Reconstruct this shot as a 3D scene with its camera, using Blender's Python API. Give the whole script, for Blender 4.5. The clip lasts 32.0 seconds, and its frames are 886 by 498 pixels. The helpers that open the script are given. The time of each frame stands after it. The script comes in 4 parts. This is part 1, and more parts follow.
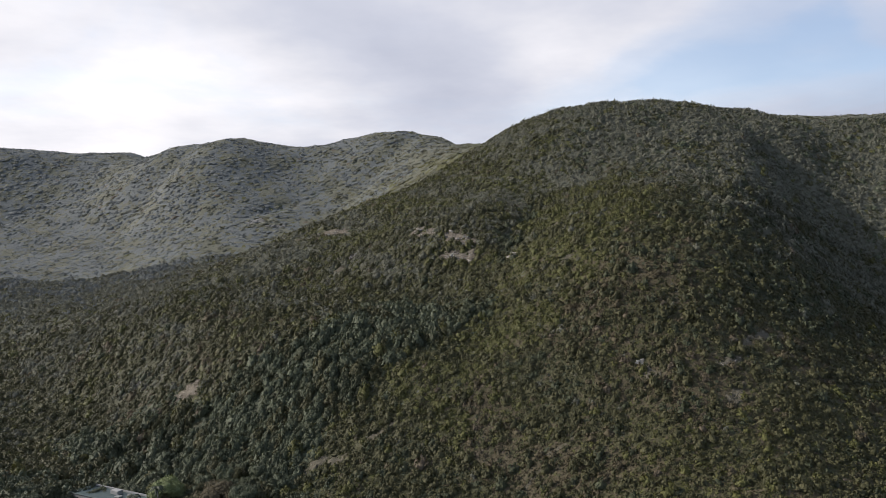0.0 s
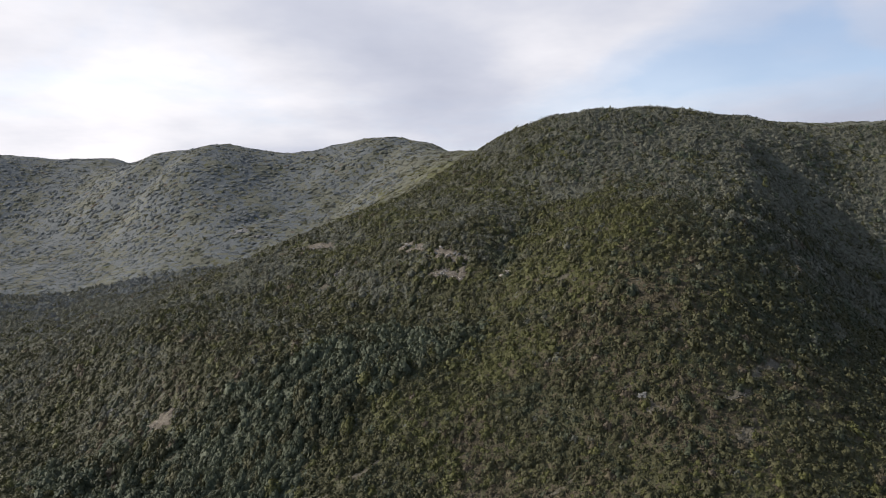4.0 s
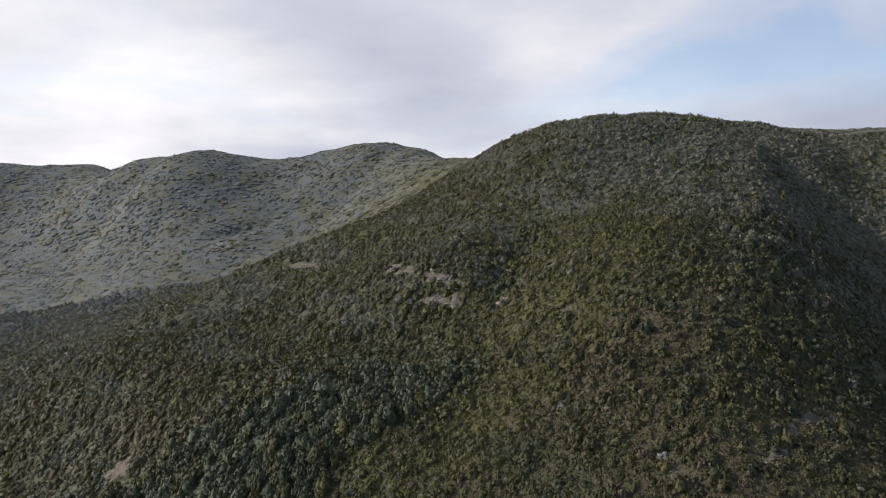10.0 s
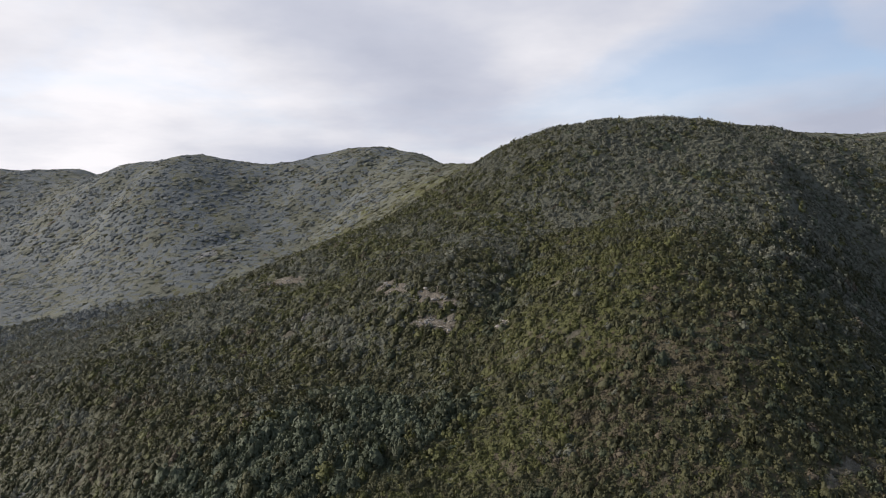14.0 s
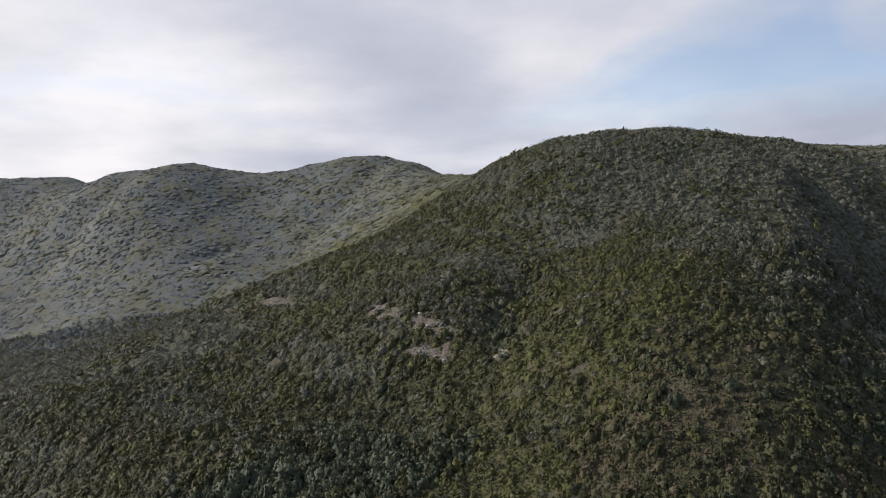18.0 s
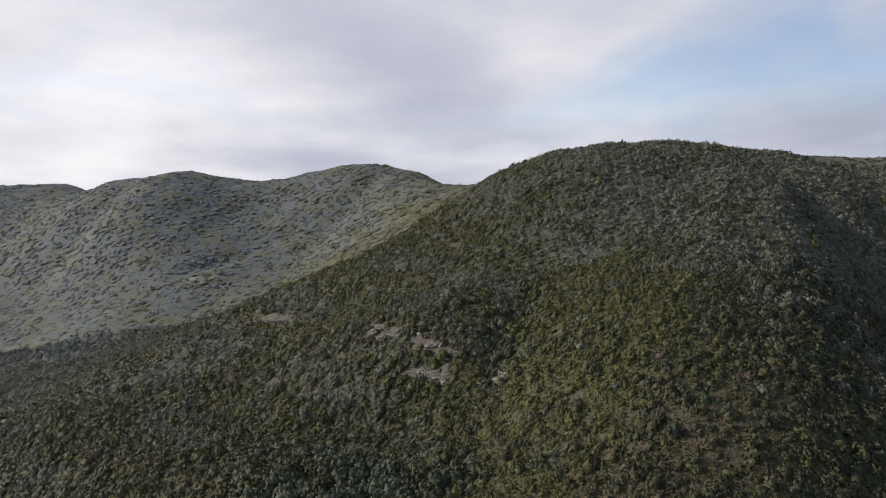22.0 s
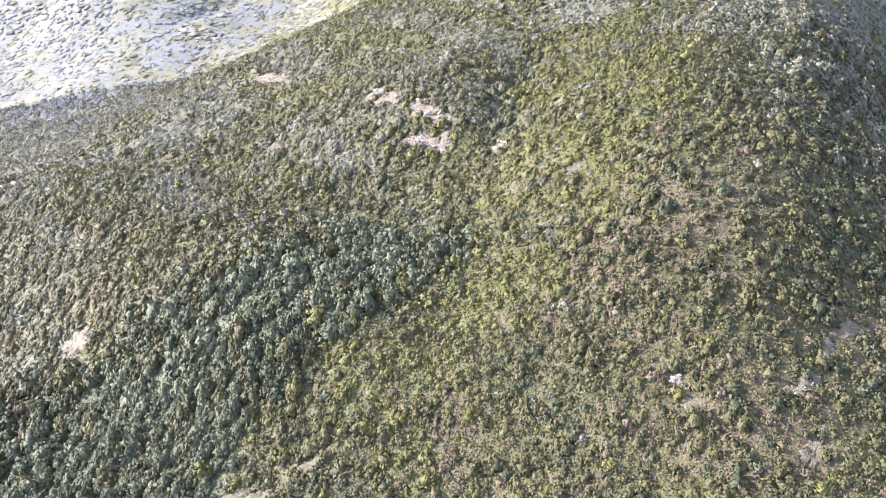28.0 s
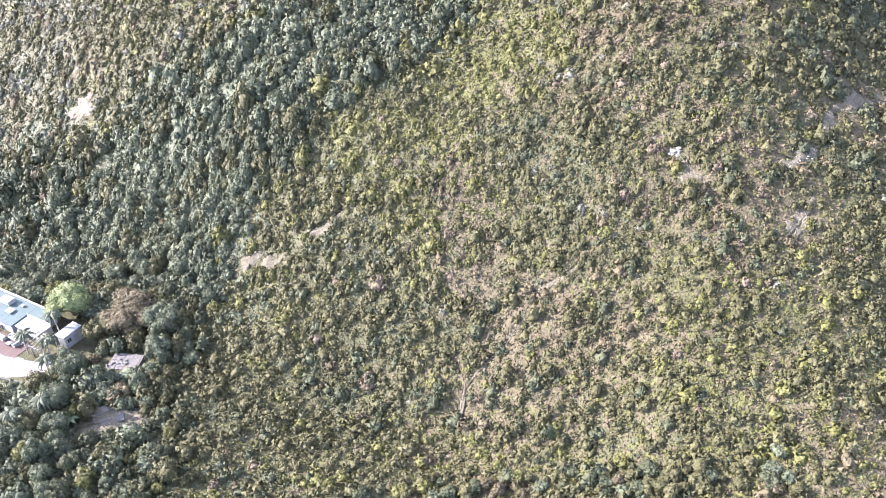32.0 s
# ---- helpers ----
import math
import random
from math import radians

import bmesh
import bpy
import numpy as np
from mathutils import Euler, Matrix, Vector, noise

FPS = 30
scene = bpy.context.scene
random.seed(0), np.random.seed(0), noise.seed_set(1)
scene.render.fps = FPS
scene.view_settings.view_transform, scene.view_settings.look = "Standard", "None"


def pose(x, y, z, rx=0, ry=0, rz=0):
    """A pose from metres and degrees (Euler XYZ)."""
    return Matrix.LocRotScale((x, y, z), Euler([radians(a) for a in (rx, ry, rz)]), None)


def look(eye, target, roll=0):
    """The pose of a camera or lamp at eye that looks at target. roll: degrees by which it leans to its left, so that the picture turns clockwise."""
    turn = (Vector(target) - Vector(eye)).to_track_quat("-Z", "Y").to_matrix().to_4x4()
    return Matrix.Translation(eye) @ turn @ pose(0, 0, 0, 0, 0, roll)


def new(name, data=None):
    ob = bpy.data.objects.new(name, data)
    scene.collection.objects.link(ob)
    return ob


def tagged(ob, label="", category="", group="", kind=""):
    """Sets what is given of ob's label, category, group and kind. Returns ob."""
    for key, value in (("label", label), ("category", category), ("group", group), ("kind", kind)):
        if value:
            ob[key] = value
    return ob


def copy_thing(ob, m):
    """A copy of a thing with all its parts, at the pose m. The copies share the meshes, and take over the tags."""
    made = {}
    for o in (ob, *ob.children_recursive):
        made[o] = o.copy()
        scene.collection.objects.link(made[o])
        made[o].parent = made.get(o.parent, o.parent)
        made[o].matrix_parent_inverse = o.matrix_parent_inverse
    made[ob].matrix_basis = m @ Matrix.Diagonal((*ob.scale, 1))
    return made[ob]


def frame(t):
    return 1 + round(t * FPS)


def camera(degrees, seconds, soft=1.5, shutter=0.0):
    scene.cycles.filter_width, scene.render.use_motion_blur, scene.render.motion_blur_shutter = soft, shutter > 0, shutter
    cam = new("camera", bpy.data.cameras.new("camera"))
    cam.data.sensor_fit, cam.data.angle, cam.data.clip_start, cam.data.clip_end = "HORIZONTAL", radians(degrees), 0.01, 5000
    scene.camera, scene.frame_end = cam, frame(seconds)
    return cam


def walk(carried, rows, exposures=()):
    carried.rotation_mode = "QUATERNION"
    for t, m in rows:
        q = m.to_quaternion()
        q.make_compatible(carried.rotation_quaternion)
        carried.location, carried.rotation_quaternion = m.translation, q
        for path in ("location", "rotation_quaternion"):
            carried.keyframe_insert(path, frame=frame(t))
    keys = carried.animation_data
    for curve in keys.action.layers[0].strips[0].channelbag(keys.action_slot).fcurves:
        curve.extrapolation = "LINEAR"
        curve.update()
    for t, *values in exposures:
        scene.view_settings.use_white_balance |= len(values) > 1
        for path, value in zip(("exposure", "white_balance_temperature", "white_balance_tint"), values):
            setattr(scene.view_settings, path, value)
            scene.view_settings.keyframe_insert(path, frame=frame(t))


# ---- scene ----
cam = camera(59.52, 32.0, soft=0.95)
# seconds, x, y, z, tilt, heading, lean
FLIGHT = (
    (0, 0.00, 0.00, 60.00, -0.00, -0.00, 0.10),
    (1, 0.11, 2.65, 61.47, 0.02, 0.20, 0.07),
    (2, 0.39, 5.70, 62.89, 0.03, 0.35, 0.04),
    (3, 0.61, 9.02, 64.19, 0.03, 0.47, 0.02),
    (3.5, 0.79, 10.74, 64.82, 0.03, 0.52, 0.01),
    (5.5, 1.29, 17.84, 67.35, 0.03, 0.67, -0.03),
    (6, 1.38, 19.69, 67.97, 0.03, 0.71, -0.04),
    (7, 1.74, 23.39, 69.14, 0.01, 0.76, -0.04),
    (8, 2.03, 27.26, 70.43, -0.01, 0.79, -0.03),
    (9, 2.37, 31.23, 71.54, -0.02, 0.82, -0.05),
    (10, 2.69, 35.20, 72.60, -0.01, 0.83, -0.08),
    (11, 2.94, 39.29, 73.75, -0.01, 0.87, -0.07),
    (12, 3.42, 43.64, 75.05, -0.02, 0.87, -0.08),
    (13, 3.98, 48.08, 76.18, -0.01, 0.85, -0.07),
    (14, 4.33, 52.79, 77.14, 0.04, 0.86, -0.11),
    (15, 4.75, 57.71, 78.15, 0.10, 0.87, -0.09),
    (15.5, 4.99, 59.71, 78.97, 0.16, 0.88, -0.05),
    (17.5, 5.36, 65.06, 81.50, 0.27, 0.90, 0.00),
    (18, 5.49, 65.62, 82.23, 0.29, 0.91, 0.02),
    (19, 5.48, 65.85, 83.63, 0.28, 0.93, 0.10),
    (20, 5.48, 65.80, 85.16, 0.25, 0.98, 0.08),
    (21, 5.33, 65.76, 86.56, 0.22, 1.02, 0.07),
    (22, 5.19, 65.69, 87.91, 0.20, 1.06, 0.06),
    (23, 5.16, 65.82, 89.17, 0.19, 1.09, 0.03),
    (23.5, 5.22, 65.93, 89.76, 0.05, 1.08, 0.03),
    (24, 5.29, 66.07, 90.21, -1.43, 1.08, 0.02),
    (24.5, 5.37, 66.26, 90.63, -3.48, 1.07, 0.03),
    (25, 5.44, 66.46, 91.13, -5.61, 1.05, 0.06),
    (25.5, 5.50, 66.55, 91.67, -7.78, 1.03, 0.03),
    (27.5, 5.61, 66.92, 94.29, -16.64, 0.99, 0.03),
    (28, 5.59, 66.89, 94.99, -18.96, 1.00, 0.03),
    (29, 5.35, 67.11, 96.38, -23.64, 1.02, -0.01),
    (30, 5.15, 67.01, 97.95, -28.35, 1.00, -0.01),
    (31, 5.07, 67.06, 98.89, -32.93, 0.93, -0.02),
    (32, 5.13, 66.75, 99.55, -37.38, 0.83, -0.01),
)
# ---- end of flight
# stops: the flight's camera opens up as the sky leaves its picture
EXPOSURES = ((0, 0.20, 6500, 11), (15, 0.08, 6500, 11), (23.5, 0.01, 6500, 11), (25, 0.58, 6480, 12), (25.5, 0.86, 6450, 12), (27.5, 2.34, 6240, 19), (29, 2.70, 6150, 22), (32, 2.82, 6080, 22))
walk(cam, [(t, pose(x, y, z, 90 + tilt, 0, -turn) @ pose(0, 0, 0, 0, 0, lean)) for t, x, y, z, tilt, turn, lean in FLIGHT], EXPOSURES)

# ---- sky and sun ----
SUN_WAY = Vector((-0.86, 0.16, 0.52)).normalized()


def node(tree, kind, x=0, y=0, **values):
    """A shader node with its inputs set by name."""
    n = tree.nodes.new(kind)
    n.location = (x, y)
    for key, value in values.items():
        n.inputs[key.replace("_", " ")].default_value = value
    return n


def maths(tree, op, a, b=None, clamp=False):
    n = tree.nodes.new("ShaderNodeMath")
    n.operation, n.use_clamp = op, clamp
    for k, v in enumerate((a, b)):
        if v is None:
            continue
        if isinstance(v, (int, float)):
            n.inputs[k].default_value = v
        else:
            tree.links.new(v, n.inputs[k])
    return n.outputs[0]


def ramp(tree, fac, stops, smooth=False):
    n = tree.nodes.new("ShaderNodeValToRGB")
    n.color_ramp.interpolation = "EASE" if smooth else "LINEAR"
    while len(n.color_ramp.elements) < len(stops):
        n.color_ramp.elements.new(0.5)
    for e, (at, colour) in zip(n.color_ramp.elements, stops):
        e.position = at
        e.color = (*colour, 1) if len(colour) == 3 else colour
    tree.links.new(fac, n.inputs[0])
    return n.outputs[0]


def mix(tree, fac, a, b):
    n = tree.nodes.new("ShaderNodeMix")
    n.data_type = "RGBA"
    for socket, v in ((n.inputs[0], fac), (n.inputs[6], a), (n.inputs[7], b)):
        if isinstance(v, (int, float)):
            socket.default_value = v
        elif isinstance(v, tuple):
            socket.default_value = (*v, 1)
        else:
            tree.links.new(v, socket)
    return n.outputs[2]


def grey(v):
    return (v, v, v)


def make_sky():
    world = bpy.data.worlds.new("sky")
    scene.world = world
    world.use_nodes = True
    t = world.node_tree
    t.nodes.clear()
    out = t.nodes.new("ShaderNodeOutputWorld")
    sky = t.nodes.new("ShaderNodeTexSky")
    sky.sky_type, sky.sun_disc = "NISHITA", False
    sky.sun_elevation = math.asin(SUN_WAY.z)
    sky.sun_rotation = math.atan2(SUN_WAY.x, SUN_WAY.y)
    sky.air_density, sky.dust_density, sky.ozone_density = 1.0, 1.2, 1.0
    way = t.nodes.new("ShaderNodeTexCoord").outputs["Generated"]
    part_xyz = t.nodes.new("ShaderNodeSeparateXYZ")
    t.links.new(way, part_xyz.inputs[0])
    # a flat deck of cloud seen from below: the way divided by its height
    lift = maths(t, "ADD", maths(t, "MAXIMUM", part_xyz.outputs[2], 0.0), 0.16)
    flat = t.nodes.new("ShaderNodeCombineXYZ")
    t.links.new(maths(t, "DIVIDE", part_xyz.outputs[0], lift), flat.inputs[0])
    t.links.new(maths(t, "DIVIDE", part_xyz.outputs[1], lift), flat.inputs[1])
    flat.inputs[2].default_value = 3.7
    big = node(t, "ShaderNodeTexNoise", Scale=1.5, Detail=7.0, Roughness=0.56, Distortion=0.4)
    fine = node(t, "ShaderNodeTexNoise", Scale=1.3, Detail=5.0, Roughness=0.52)
    t.links.new(flat.outputs[0], big.inputs["Vector"])
    t.links.new(flat.outputs[0], fine.inputs["Vector"])

    def towards(turn, rise, wide):
        """1 in the given direction, falling to 0 at wide degrees from it."""
        d = t.nodes.new("ShaderNodeVectorMath")
        d.operation = "DOT_PRODUCT"
        t.links.new(way, d.inputs[0])
        d.inputs[1].default_value = (math.sin(radians(turn)) * math.cos(radians(rise)), math.cos(radians(turn)) * math.cos(radians(rise)), math.sin(radians(rise)))
        m = t.nodes.new("ShaderNodeMapRange")
        m.interpolation_type = "SMOOTHSTEP"
        t.links.new(d.outputs["Value"], m.inputs[0])
        m.inputs[1].default_value, m.inputs[2].default_value = math.cos(radians(wide)), 1.0
        return m.outputs[0]

    # cover: closed to the left, a clear gap to the right
    cover = maths(t, "ADD", maths(t, "MULTIPLY", big.outputs[0], 1.2), 0.12)
    # a clear band that climbs and widens to the right
    slant = maths(t, "SUBTRACT", maths(t, "SUBTRACT", part_xyz.outputs[2], maths(t, "MULTIPLY", part_xyz.outputs[0], 0.235)), 0.146)
    width = maths(t, "ADD", maths(t, "MULTIPLY", maths(t, "MAXIMUM", part_xyz.outputs[0], 0.0), 0.21), 0.030)
    near_band = maths(t, "SUBTRACT", 1.0, maths(t, "DIVIDE", maths(t, "ABSOLUTE", slant), width), True)
    along = t.nodes.new("ShaderNodeMapRange")
    along.interpolation_type = "SMOOTHSTEP"
    t.links.new(part_xyz.outputs[0], along.inputs[0])
    along.inputs[1].default_value, along.inputs[2].default_value = 0.02, 0.30
    band = maths(t, "MULTIPLY", near_band, along.outputs[0])
    cover = maths(t, "SUBTRACT", cover, maths(t, "MULTIPLY", band, 0.66))
    for turn, rise, wide, much in ((30.8, 15.5, 3.6, 0.40), (12, 18.5, 8, 0.25)):
        cover = maths(t, "ADD", cover, maths(t, "MULTIPLY", towards(turn, rise, wide), much))
    # the sky clears behind the flight
    rear = t.nodes.new("ShaderNodeMapRange")
    rear.interpolation_type = "SMOOTHSTEP"
    t.links.new(part_xyz.outputs[1], rear.inputs[0])
    rear.inputs[1].default_value, rear.inputs[2].default_value = 0.35, -0.25
    cover = maths(t, "SUBTRACT", cover, maths(t, "MULTIPLY", rear.outputs[0], 0.65))
    low = t.nodes.new("ShaderNodeMapRange")
    low.interpolation_type = "SMOOTHSTEP"
    t.links.new(part_xyz.outputs[2], low.inputs[0])
    low.inputs[1].default_value, low.inputs[2].default_value = 0.19, 0.11
    cover = maths(t, "ADD", cover, maths(t, "MULTIPLY", low.outputs[0], 0.12))
    overhead = t.nodes.new("ShaderNodeMapRange")
    overhead.interpolation_type = "SMOOTHSTEP"
    t.links.new(part_xyz.outputs[2], overhead.inputs[0])
    overhead.inputs[1].default_value, overhead.inputs[2].default_value = 0.38, 0.75
    cover = maths(t, "SUBTRACT", cover, maths(t, "MULTIPLY", overhead.outputs[0], 0.45))
    mask = ramp(t, cover, ((0.04, grey(0.30)), (0.36, grey(0.60)), (0.80, grey(1.0))), True)
    tone = maths(t, "ADD", maths(t, "ADD", maths(t, "MULTIPLY", fine.outputs[0], 0.85), 0.07), maths(t, "MULTIPLY", towards(-30, 24, 34), 0.30))
    tone = maths(t, "SUBTRACT", tone, maths(t, "MULTIPLY", towards(-6, 9, 12), 0.04))
    tone = maths(t, "ADD", tone, maths(t, "MULTIPLY", towards(16, 17, 17), 0.17))
    tone = maths(t, "SUBTRACT", tone, maths(t, "MULTIPLY", towards(28, 8, 13), 0.16))
    cloud = ramp(t, tone, ((0.28, (0.433, 0.463, 0.563)), (0.50, (0.563, 0.586, 0.673)), (0.62, (0.684, 0.693, 0.752)), (0.85, (0.927, 0.909, 0.933))))
    clear = t.nodes.new("ShaderNodeMix")
    clear.data_type, clear.blend_type = "RGBA", "MULTIPLY"
    clear.inputs[0].default_value = 1.0
    t.links.new(sky.outputs[0], clear.inputs[6])
    clear.inputs[7].default_value = (0.165, 0.165, 0.17, 1)
    whole = mix(t, mask, clear.outputs[2], cloud)
    ground = t.nodes.new("ShaderNodeBackground")
    t.links.new(whole, ground.inputs[0])
    ground.inputs[1].default_value = 1.0
    t.links.new(ground.outputs[0], out.inputs[0])


make_sky()
sun_data = bpy.data.lights.new("sun", "SUN")
sun_data.energy, sun_data.angle, sun_data.color = 5.0, radians(0.6), (1.0, 0.95, 0.86)
sun = new("sun", sun_data)
sun.matrix_world = look(SUN_WAY * 900, (0, 0, 0))


# ---- materials ----
def material(name, rough=0.8, gloss=0.25):
    m = bpy.data.materials.new(name)
    m.use_nodes = True
    t = m.node_tree
    shader = t.nodes["Principled BSDF"]
    shader.inputs["Roughness"].default_value = rough
    shader.inputs["Specular IOR Level"].default_value = gloss
    return m, t, shader


def place_noise(t, scale, detail=4.0, rough=0.55, coords="Object"):
    c = t.nodes.new("ShaderNodeTexCoord")
    n = node(t, "ShaderNodeTexNoise", Scale=scale, Detail=detail, Roughness=rough)
    t.links.new(c.outputs[coords], n.inputs["Vector"])
    return n.outputs[0]


def bump(t, shader, height, strength, distance):
    b = node(t, "ShaderNodeBump", Strength=strength, Distance=distance)
    t.links.new(height, b.inputs["Height"])
    t.links.new(b.outputs[0], shader.inputs["Normal"])


def leaf(name, dark, mid, light, gloss=0.2):
    """Foliage: each clump of leaves has a tone of its own, patches of the slope another; the clumps stand out in relief."""
    m, t, shader = material(name, 0.62, gloss)
    geo = t.nodes.new("ShaderNodeNewGeometry")
    wide = node(t, "ShaderNodeTexNoise", Scale=0.09, Detail=4.0)
    near = node(t, "ShaderNodeTexNoise", Scale=2.2, Detail=5.0, Roughness=0.7)
    clumps = node(t, "ShaderNodeTexVoronoi", Scale=3.4)
    for n in (wide, near, clumps):
        t.links.new(geo.outputs["Position"], n.inputs["Vector"])
    own = t.nodes.new("ShaderNodeSeparateColor")
    t.links.new(clumps.outputs["Color"], own.inputs[0])
    f = maths(t, "ADD", maths(t, "MULTIPLY", geo.outputs["Random Per Island"], 0.24), maths(t, "MULTIPLY", wide.outputs[0], 0.35))
    f = maths(t, "ADD", f, maths(t, "MULTIPLY", own.outputs[0], 0.20))
    f = maths(t, "ADD", f, maths(t, "MULTIPLY", maths(t, "SUBTRACT", near.outputs[0], 0.33), 0.85))
    tone = ramp(t, f, ((0.22, dark), (0.56, mid), (0.92, light)))
    t.links.new(tone, shader.inputs["Base Color"])
    rise = maths(t, "SUBTRACT", maths(t, "MULTIPLY", near.outputs[0], 0.8), clumps.outputs["Distance"])
    b = node(t, "ShaderNodeBump", Strength=0.5, Distance=0.2)
    t.links.new(rise, b.inputs["Height"])
    t.links.new(b.outputs[0], shader.inputs["Normal"])
    # thin leaves let part of the light through
    thin = t.nodes.new("ShaderNodeBsdfTranslucent")
    t.links.new(tone, thin.inputs["Color"])
    t.links.new(b.outputs[0], thin.inputs["Normal"])
    both = t.nodes.new("ShaderNodeMixShader")
    both.inputs[0].default_value = 0.17
    t.links.new(shader.outputs[0], both.inputs[1])
    t.links.new(thin.outputs[0], both.inputs[2])
    t.links.new(both.outputs[0], t.nodes["Material Output"].inputs["Surface"])
    return m


LEAF = {
    "dark": leaf("dark_leaves", (0.026, 0.031, 0.016), (0.048, 0.054, 0.029), (0.078, 0.085, 0.047), 0.2),
    # upper slope scrub: grey green, made paler to stand for haze
    "grey": leaf("haze_grey_leaves", (0.086, 0.086, 0.064), (0.124, 0.123, 0.093), (0.162, 0.159, 0.122), 0.06),
    "olive": leaf("olive_leaves", (0.034, 0.034, 0.015), (0.060, 0.058, 0.026), (0.087, 0.083, 0.039)),
    "fresh": leaf("fresh_leaves", (0.050, 0.051, 0.013), (0.080, 0.080, 0.026), (0.108, 0.107, 0.040)),
    "yellow": leaf("yellow_leaves", (0.052, 0.049, 0.022), (0.078, 0.073, 0.035), (0.102, 0.095, 0.048)),
    "dry": leaf("dry_twigs_and_leaves", (0.056, 0.046, 0.028), (0.088, 0.074, 0.046), (0.120, 0.102, 0.066), 0.1),
    "rust": leaf("rusty_leaves", (0.068, 0.053, 0.037), (0.102, 0.083, 0.058), (0.140, 0.118, 0.087), 0.1),
    "lime": leaf("lime_leaves", (0.092, 0.112, 0.044), (0.148, 0.172, 0.074), (0.205, 0.230, 0.115)),
    "wood": leaf("tree_crown_leaves", (0.040, 0.048, 0.029), (0.074, 0.085, 0.051), (0.116, 0.128, 0.080), 0.2),
    # distant scrub: a veil of haze is put into its leaf colour
    "hazed": leaf("hazed_scrub_leaves", (0.100, 0.107, 0.106), (0.122, 0.130, 0.128), (0.146, 0.155, 0.152), 0.06),
}
SPECIES = list(LEAF)


def make_soil():
    m, t, shader = material("hillside_soil", 0.95, 0.1)
    a = place_noise(t, 0.05, 6.0)
    b = place_noise(t, 0.9, 6.0, 0.65)
    earth = ramp(t, a, ((0.35, (0.040, 0.038, 0.022)), (0.52, (0.062, 0.056, 0.034)), (0.68, (0.105, 0.088, 0.058))))
    grass = ramp(t, b, ((0.3, (0.025, 0.028, 0.014)), (0.7, (0.070, 0.070, 0.042))))
    t.links.new(mix(t, 0.6, earth, grass), shader.inputs["Base Color"])
    bump(t, shader, b, 0.8, 0.6)
    return m


SOIL = make_soil()


def make_bare(name, low, high, pale):
    """Worn open ground or rock: two tones, pale crumbs."""
    m, t, shader = material(name, 0.92, 0.15)
    a = place_noise(t, 0.35, 6.0, 0.65, "Object")
    b = place_noise(t, 2.6, 5.0, 0.7, "Object")
    base = ramp(t, a, ((0.35, low), (0.65, high)))
    t.links.new(mix(t, ramp(t, b, ((0.50, grey(0.0)), (0.68, grey(1.0)))), base, pale), shader.inputs["Base Color"])
    bump(t, shader, b, 0.9, 0.35)
    return m


BARE = {
    "scar": make_bare("reddish_crumbling_rock", (0.080, 0.066, 0.049), (0.132, 0.111, 0.086), (0.25, 0.225, 0.190)),
    "straw": make_bare("trodden_dry_earth", (0.070, 0.062, 0.044), (0.105, 0.093, 0.068), (0.150, 0.135, 0.105)),
    "chips": make_bare("pale_pink_broken_rock", (0.22, 0.195, 0.168), (0.33, 0.298, 0.262), (0.45, 0.42, 0.38)),
    "pale": make_bare("pale_weathered_rock", (0.11, 0.105, 0.095), (0.17, 0.165, 0.155), (0.28, 0.27, 0.255)),
}


def make_bark():
    m, t, shader = material("bark", 0.9, 0.1)
    a = place_noise(t, 3.0, 5.0, 0.7)
    t.links.new(ramp(t, a, ((0.3, (0.07, 0.055, 0.04)), (0.7, (0.2, 0.17, 0.14)))), shader.inputs["Base Color"])
    bump(t, shader, a, 0.6, 0.05)
    return m


BARK = make_bark()


# ---- the shape of the land ----
# each rise or hollow: x, y, height, length, width, turn of its long axis
HILLS = (
    (64, 376, 63.8, 55, 68, -20),
    (234, 391, 82.7, 96, 112, 67),
    (-15, 526, 69.6, 69, 55, -6),
    (-143, 544, 61.7, 66, 48, 86),
    (-330, 576, 74.2, 90, 59, 73),
    (57, 248, 20.3, 73, 33, 50),
    (108, 226, 32.0, 54, 36, 14),
    (-54, 229, 24.3, 63, 25, 129),
    (-52, 322, 25.0, 35, 47, -4),
    (53, 198, 16.6, 85, 27, -0),
    (-56, 202, -20.4, 86, 25, -59),
    (153, 275, -21.9, 75, 25, 25),
    (-144, 472, 24.0, 31, 58, 49),
    (14, 445, 8.8, 25, 35, -3),
    (-238, 603, 18.8, 25, 25, -0),
    (4, 277, 23.0, 25, 27, -2),
)
GULLIES = ((-92, 446, 2.0, 26, 4, 51), (27, 268, 4.5, 22, 5, 22), (-40, 470, 4.0, 40, 8, 30), (-175, 500, 5.0, 45, 9, 20), (145, 330, 4.0, 50, 8, -12))
# low shoulders of the spurs: x, y, height, length, width
SHOULDERS = ((-34, 268, 3.6, 22, 22), (58, 264, 3.1, 26, 24), (-30, 228, 2.6, 22, 22), (-78, 226, 2.3, 18, 20), (-4, 200, 2.9, 22, 26), (140, 312, 3.9, 30, 26), (-126, 396, 3.8, 28, 24), (36, 325, 2.8, 22, 30), (20, 245, 1.9, 12, 12), (-20, 176, 2.2, 12, 20), (140, 385, 1.2, 20, 16), (-165, 544, 1.6, 25, 30))
FOOT, RISE, RISE_AT, RISE_WIDE = 0.2, 60.0, 323.2, 64.0


